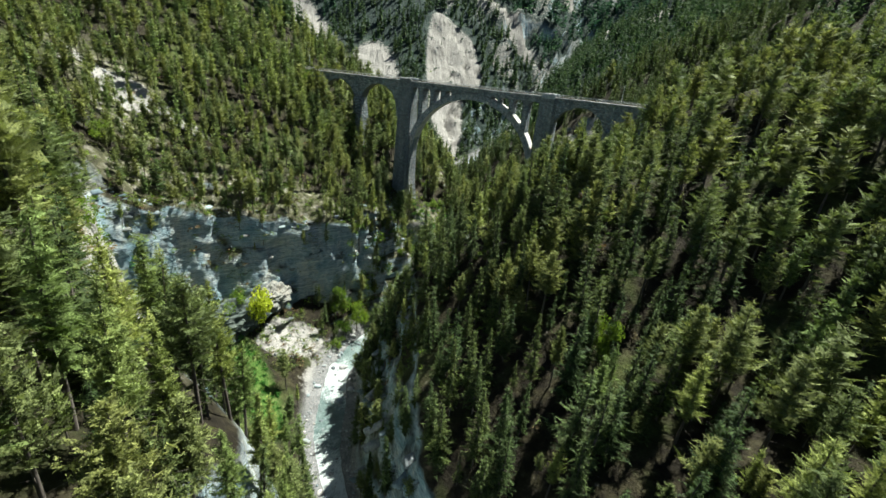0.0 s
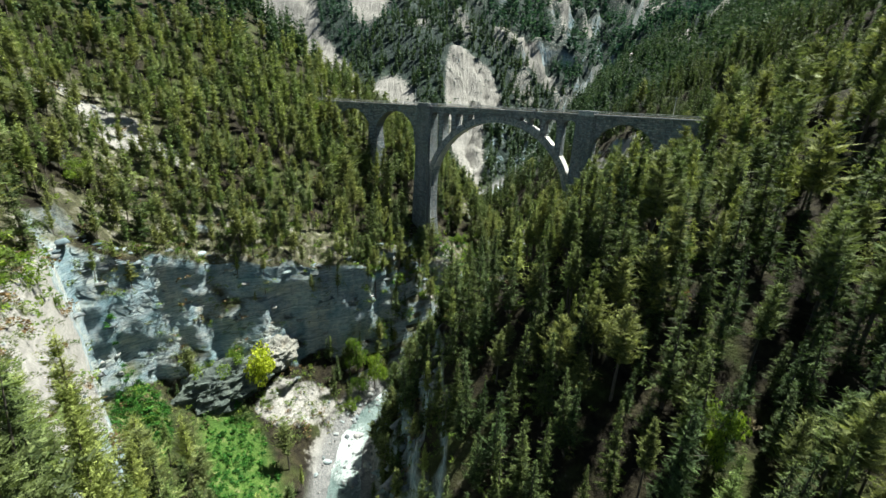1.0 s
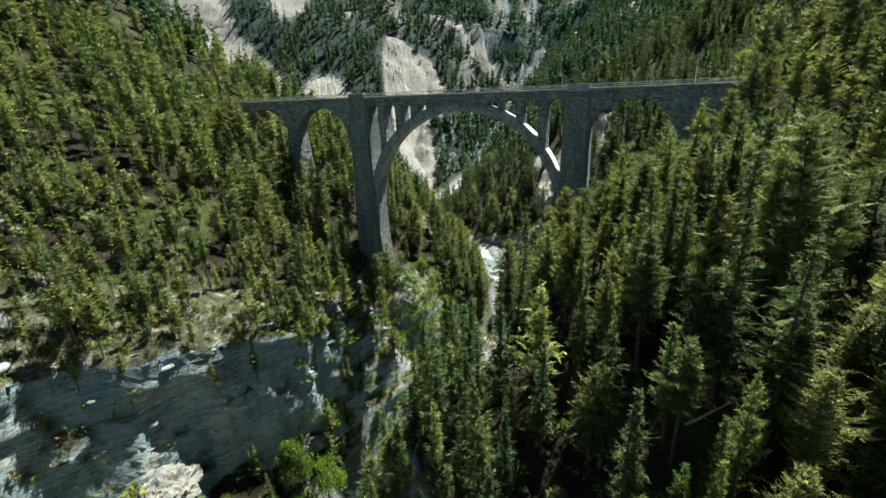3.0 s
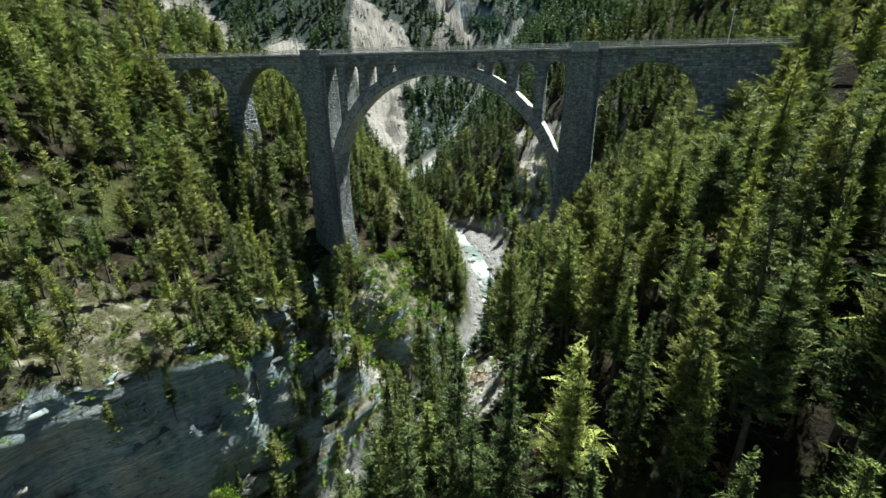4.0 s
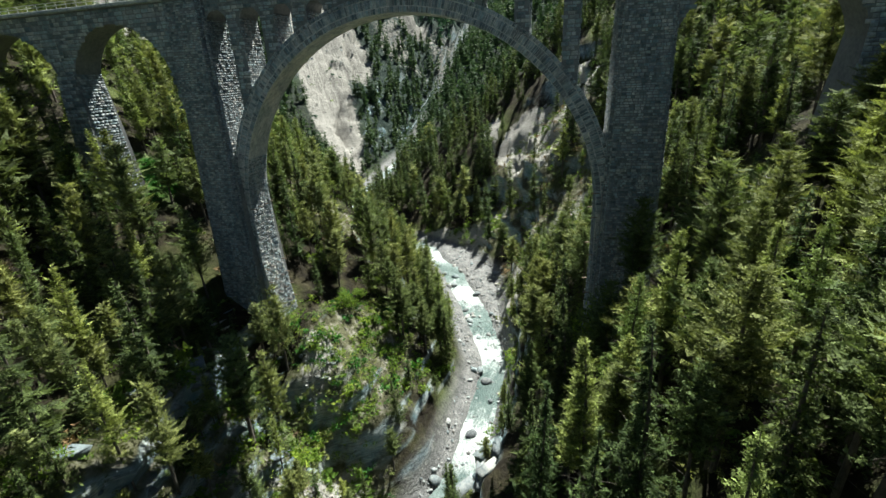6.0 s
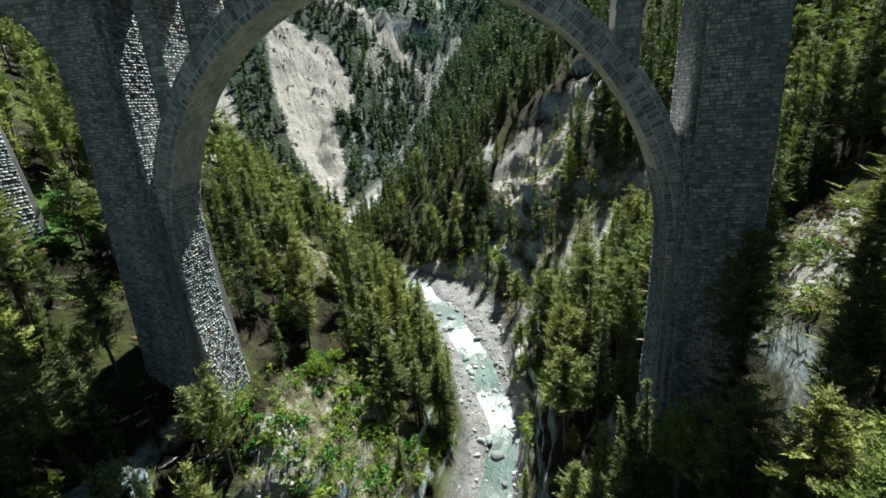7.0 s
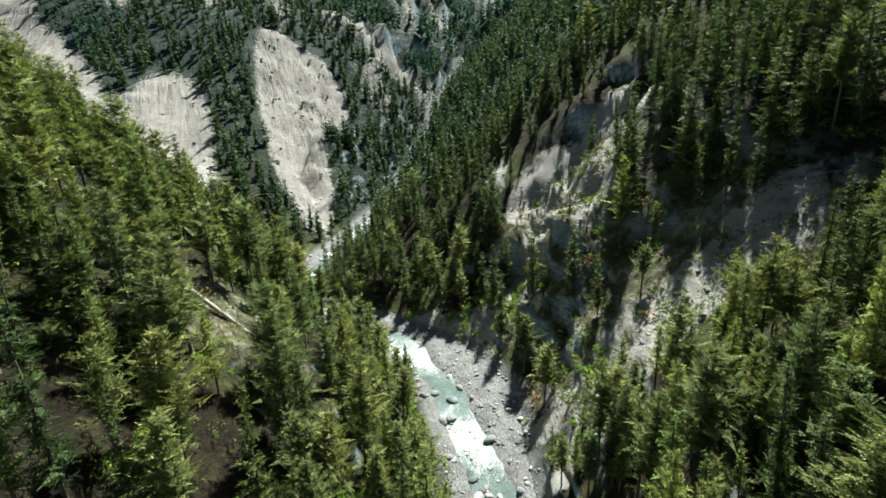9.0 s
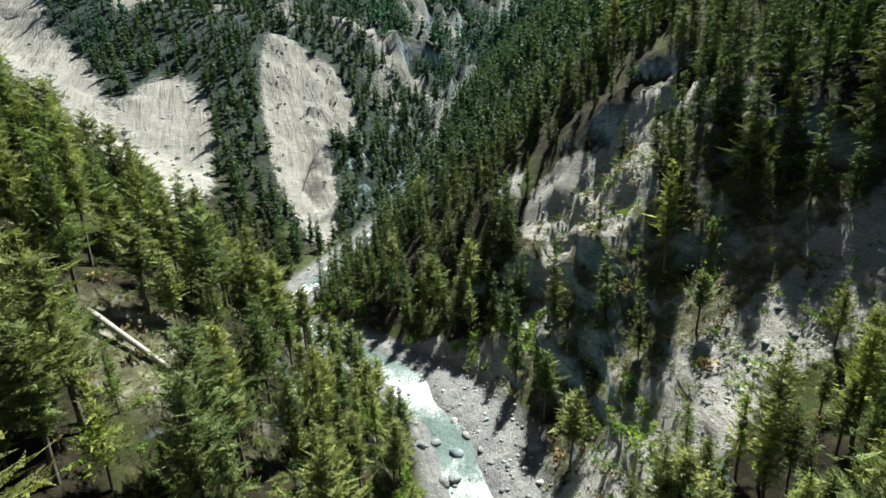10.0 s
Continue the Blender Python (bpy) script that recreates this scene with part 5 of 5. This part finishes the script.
forest("bank_forest", PLACES["close"], "close", "conifer forest along the edges of the gorge", SPRUCE, PINE, LARCH)
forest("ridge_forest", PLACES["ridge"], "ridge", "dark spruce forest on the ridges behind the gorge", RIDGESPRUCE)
forest("mountain_forest", PLACES["far"], "far", "distant conifer forest on the mountain sides", HAZE_SPRUCE)
print("trees", len(near), len(PLACES["close"]), len(PLACES["mid"]), len(PLACES["ridge"]), len(PLACES["far"]))

# ---------- broadleaf trees, bushes and undergrowth ----------


def leaf_cloud(rng, n, size, lobes=7, squash=0.8):
    """Leaves on the lobes of a crown about 1 m high and wide, its foot at z = 0."""
    centres = [np.array([rng.normal() * 0.2, rng.normal() * 0.2, 0.3 + 0.5 * rng.random()]) for _ in range(lobes)]
    radii = [0.16 + 0.12 * rng.random() for _ in range(lobes)]
    tris = []
    for _ in range(n):
        k = int(rng.integers(lobes))
        d = rng.normal(size=3)
        d /= np.linalg.norm(d)
        p = centres[k] + d * radii[k] * (0.55 + 0.5 * rng.random()) * np.array([1, 1, squash])
        a, b = rng.normal(size=3), rng.normal(size=3)
        a /= np.linalg.norm(a)
        b -= a * (a @ b)
        b /= np.linalg.norm(b)
        s = size * (0.6 + 0.8 * rng.random())
        tris.append((p - a * s * 0.6 + b * s * 0.45, p - a * s * 0.6 - b * s * 0.45, p + a * s))
    v = np.array(tris).reshape(-1, 3)
    return v, np.arange(len(v)).reshape(-1, 3)


def limbs(rng):
    """A short trunk that forks into limbs, 1 m high."""
    V, F = trunk_mesh(0.7, 0.03, rng, 6)
    V, F = list(map(tuple, V)), list(map(tuple, F))
    for k in range(6):
        a = k * 1.05 + rng.random()
        p, q = np.array([0, 0, 0.2 + 0.06 * k]), np.array([math.cos(a) * 0.26, math.sin(a) * 0.26, 0.5 + 0.07 * k])
        n = len(V)
        for w, e in ((0.014, p), (0.005, q)):
            V += [tuple(e + np.array([w, 0, 0])), tuple(e + np.array([0, w, 0])), tuple(e - np.array([w, 0, 0])), tuple(e - np.array([0, w, 0]))]
        F += [(n + i, n + (i + 1) % 4, n + 4 + (i + 1) % 4, n + 4 + i) for i in range(4)]
    return np.array(V), np.array(F)


def broadleaf(x, y, h, wide, mat, label, seed, kind="broadleaf_tree"):
    rng = np.random.default_rng(seed)
    top = new(kind)
    v, f = leaf_cloud(rng, 1500, 0.045, 9)
    part("crown", mesh_from("crown", v, f, mat), None, top)
    tv, tf = limbs(rng)
    part("trunk", mesh_from("trunk", tv, tf, BARK, smooth=True), None, top)
    top.matrix_basis = Matrix.LocRotScale((x, y, ground_z(x, y) - 0.2), Euler((0, 0, rng.random() * 6)), (wide, wide, h))
    tagged(top, label, "tree", group="broadleaf trees of the gorge")


FRESH = foliage_material("young_maple_leaves", (0.2, 0.24, 0.02), (0.34, 0.4, 0.04), (0.5, 0.54, 0.09), 0.4)
broadleaf(-26.5, -92, 15, 10.0, FRESH, "young maple in bright yellow-green leaf below the cliff", 1)
for i, (x, y, h, w) in enumerate([(-18, -61, 15, 8), (-13.5, -58, 14, 8), (-15, -64, 8, 6), (-33, -95, 12, 8), (-37, -102, 6, 6), (74, -101, 13, 6), (118, -90, 12, 7), (27, -14, 12, 5),
                                  (-13, -70, 5, 5), (-28, -92, 6, 6), (-30, 20, 6, 6), (-21, 14, 5, 6), (-62, -110, 6, 6), (-84, -8, 14, 9)]):
    broadleaf(x, y, h, w, LEAF, "small broadleaf tree in fresh green leaf on the gorge slope", 10 + i)


def bushes(name, places, mats, leaves, size, label):
    """Undergrowth that nobody could count, as one heap of leaves for each colour."""
    rng = np.random.default_rng(len(places))
    models = [leaf_cloud(rng, leaves, size, 5, 0.7) for _ in range(6)]
    top = new(name)
    tagged(top, label, "undergrowth", kind="stuff")
    for m, mat in enumerate(mats):
        V, F, T, n = [], [], [], 0
        for k, (x, y, s) in enumerate(places):
            if k % len(mats) != m:
                continue
            v, f = models[int(rng.integers(6))]
            a = rng.random() * 6.28
            c, q = math.cos(a), math.sin(a)
            p = v @ np.array([[c, q, 0], [-q, c, 0], [0, 0, 1]]) * (s * 1.3, s * 1.3, s)
            V.append(p + (x, y, ground_z(x, y) - 0.25 * s))
            F.append(f + n)
            T.append(np.full(len(v), rng.random()))
            n += len(v)
        tagged(part("leaves", mesh_from(name, np.concatenate(V), np.concatenate(F), mat, np.concatenate(T)), None, top), kind="stuff")


def spread(n, patches, rng, size):
    out = []
    while len(out) < n:
        p = patches[int(rng.integers(len(patches)))]
        a, q = rng.random() * 6.283, math.sqrt(rng.random()) * 1.1
        u, v = p[2] * q * math.cos(a), p[3] * q * math.sin(a)
        c, s = math.cos(radians(p[4])), math.sin(radians(p[4]))
        x, y = p[0] + u * c - v * s, p[1] + u * s + v * c
        l, r, _ = water_edges(y)
        if l - 1 < x < r + 1:
            continue
        out.append((x, y, size * (0.5 + rng.random())))
    return out


BR = np.random.default_rng(21)
bushes("rock_bank_bushes", spread(420, [(-16, -24, 9, 26, -8), (-20, -6, 7, 9, 0), (-15, 8, 9, 13, 0), (-15, 10, 8, 12, 0)], BR, 1.9), (LEAF, LARCH, LEAF, HERB), 60, 0.11, "yellow-green shrubs between the rocks of the left bank")
bushes("meadow_herbs", spread(700, MEADOW[:2] + MEADOW, BR, 1.3), (HERB, HERB), 40, 0.16, "lush bright green herbs and low bushes on the river meadow")
bushes("bank_bushes", spread(520, [(-50, 132, 30, 12, -15), (-20, 60, 10, 30, 10), (-12, 28, 9, 24, 0), (14, 40, 5, 40, 0), (-10, 108, 12, 7, 0), (-16, -30, 7, 26, -8), (-18, -28, 9, 22, -8), (-26, -138, 10, 8, 0)], BR, 3.2), (LEAF, PINE, LEAF), 70, 0.12,
       "light green willow and alder bushes on the river banks")
bushes("scar_bushes", spread(90, SCARS[:5], BR, 2.4), (HAZE_SPRUCE, LEAF, HAZE_SPRUCE), 30, 0.2, "scattered dark bushes on the bare landslip scars")
bushes("slope_bushes", spread(3900, [(30, -60, 24, 40, 0), (60, -70, 40, 40, 0), (-34, -20, 20, 26, 0), (-50, -85, 22, 40, -10), (20, 115, 28, 26, 0), (-55, -20, 30, 40, 0), (30, 70, 32, 16, 0), (-36, -108, 10, 20, 0), (20, -70, 10, 40, 20), (40, -70, 30, 30, 0), (-10, -138, 25, 7, -21), (-20, -86, 8, 14, -10), (-44, 48, 24, 24, 0), (-40, 40, 22, 22, 0), (28, 76, 24, 12, 0), (20, 98, 18, 14, 0), (14, 122, 14, 16, -20), (44, 2, 6, 9, 0), (-80, -90, 22, 18, 0), (-50, -80, 14, 24, -10)], BR, 1.8),
       (PINE, SPRUCE, LEAF, SPRUCE, LEAF, PINE, RUST), 44, 0.12, "low bushes and dry shrubs on the steep slopes")
bushes("cliff_bushes", spread(520, [(-38, -88, 8, 34, -12), (-28, -60, 12, 20, -10), (-46, -100, 6, 26, -10), (-24, -52, 10, 12, 0)], BR, 1.7), (PINE, LEAF, SPRUCE), 50, 0.11, "low green bushes on the ledges of the cliff")

def rock_outcrop(x, y, size, turn, seed):
    """A rounded whaleback of bedded rock at the foot of the cliff."""
    bm = bmesh.new()
    bmesh.ops.create_icosphere(bm, subdivisions=5, radius=1.0)
    for v in bm.verts:
        p = v.co.copy()
        bed = noise.fractal(Vector((p.x * 1.2, p.y * 1.2, p.z * 5 + seed)), 0.8, 2.0, 4)
        lump = noise.fractal(p * 1.6 + Vector((seed, 0, 0)), 0.7, 2.1, 6)
        v.co = p * (1 + 0.13 * bed + 0.3 * lump)
    me = bpy.data.meshes.new("rock_outcrop")
    bm.to_mesh(me)
    bm.free()
    me.materials.append(OUTCROP)
    ob = new("rock_outcrop", me)
    ob.matrix_basis = Matrix.LocRotScale((x, y, ground_z(x, y) + 0.1 * size[2]), Euler((0.05, 0.06, radians(turn))), size)
    tagged(ob, "pale rounded limestone outcrop with grassy ledges below the cliff", "rock")


OUTCROP = stone_material("weathered_outcrop", (0.06, 0.07, 0.055), (0.17, 0.175, 0.155), (0.36, 0.345, 0.31))
rock_outcrop(-33, -97, (6.5, 13, 6.5), -12, 1)
rock_outcrop(-30, -82, (4, 7, 4.5), 10, 4)

# ---------- dead wood ----------


def dead_trunk(name, a, b, radius, stubs, label, seed):
    rng = np.random.default_rng(seed)
    a, b = Vector(a), Vector(b)
    length = (b - a).length
    v, f = trunk_mesh(1.0, radius / length, rng, 7, 0)
    ob = new(name)
    ob.matrix_basis = Matrix.Translation(a) @ (b - a).to_track_quat("Z", "Y").to_matrix().to_4x4()
    part("stem", mesh_from("stem", v * length, f, DEADWOOD, smooth=True), None, ob)
    for k in range(stubs):
        t = (0.2 + 0.75 * rng.random()) * length
        ang = rng.random() * 6.28
        bm = bmesh.new()
        ln = 0.6 + 1.1 * rng.random()
        bmesh.ops.create_cone(bm, cap_ends=True, segments=5, radius1=0.05, radius2=0.012, depth=ln,
                              matrix=Matrix.Translation((0, 0, t)) @ Matrix.Rotation(ang, 4, "Z") @ Matrix.Rotation(1.2, 4, "X") @ Matrix.Translation((0, 0, ln / 2)))
        part("branch_stub", bm, DEADWOOD, ob)
    tagged(ob, label, "dead tree")


def on_ground(x, y, up=0.25):
    return (x, y, ground_z(x, y) + up)


dead_trunk("fallen_trunk", on_ground(-41.5, 45.4, 0.9), on_ground(-35.0, 47.2, 0.5), 0.36, 9, "bleached fallen trunk with broken branch stubs on a grassy clearing", 2)
for i, (x0, y0, x1, y1, up) in enumerate([(27, -82, 30, -79, 9.0), (44, -92, 47, -88, 6.0), (52, -80, 55, -82, 5.0), (-31, -136, -27, -134, 0.8), (-30, -134, -26, -137, 0.6), (60, -66, 62, -63, 8.0)]):
    dead_trunk("dead_trunk", on_ground(x0, y0, 0.1), on_ground(x1, y1, up), 0.16, 6, "thin bleached dead trunk leaning among the conifers", 30 + i)
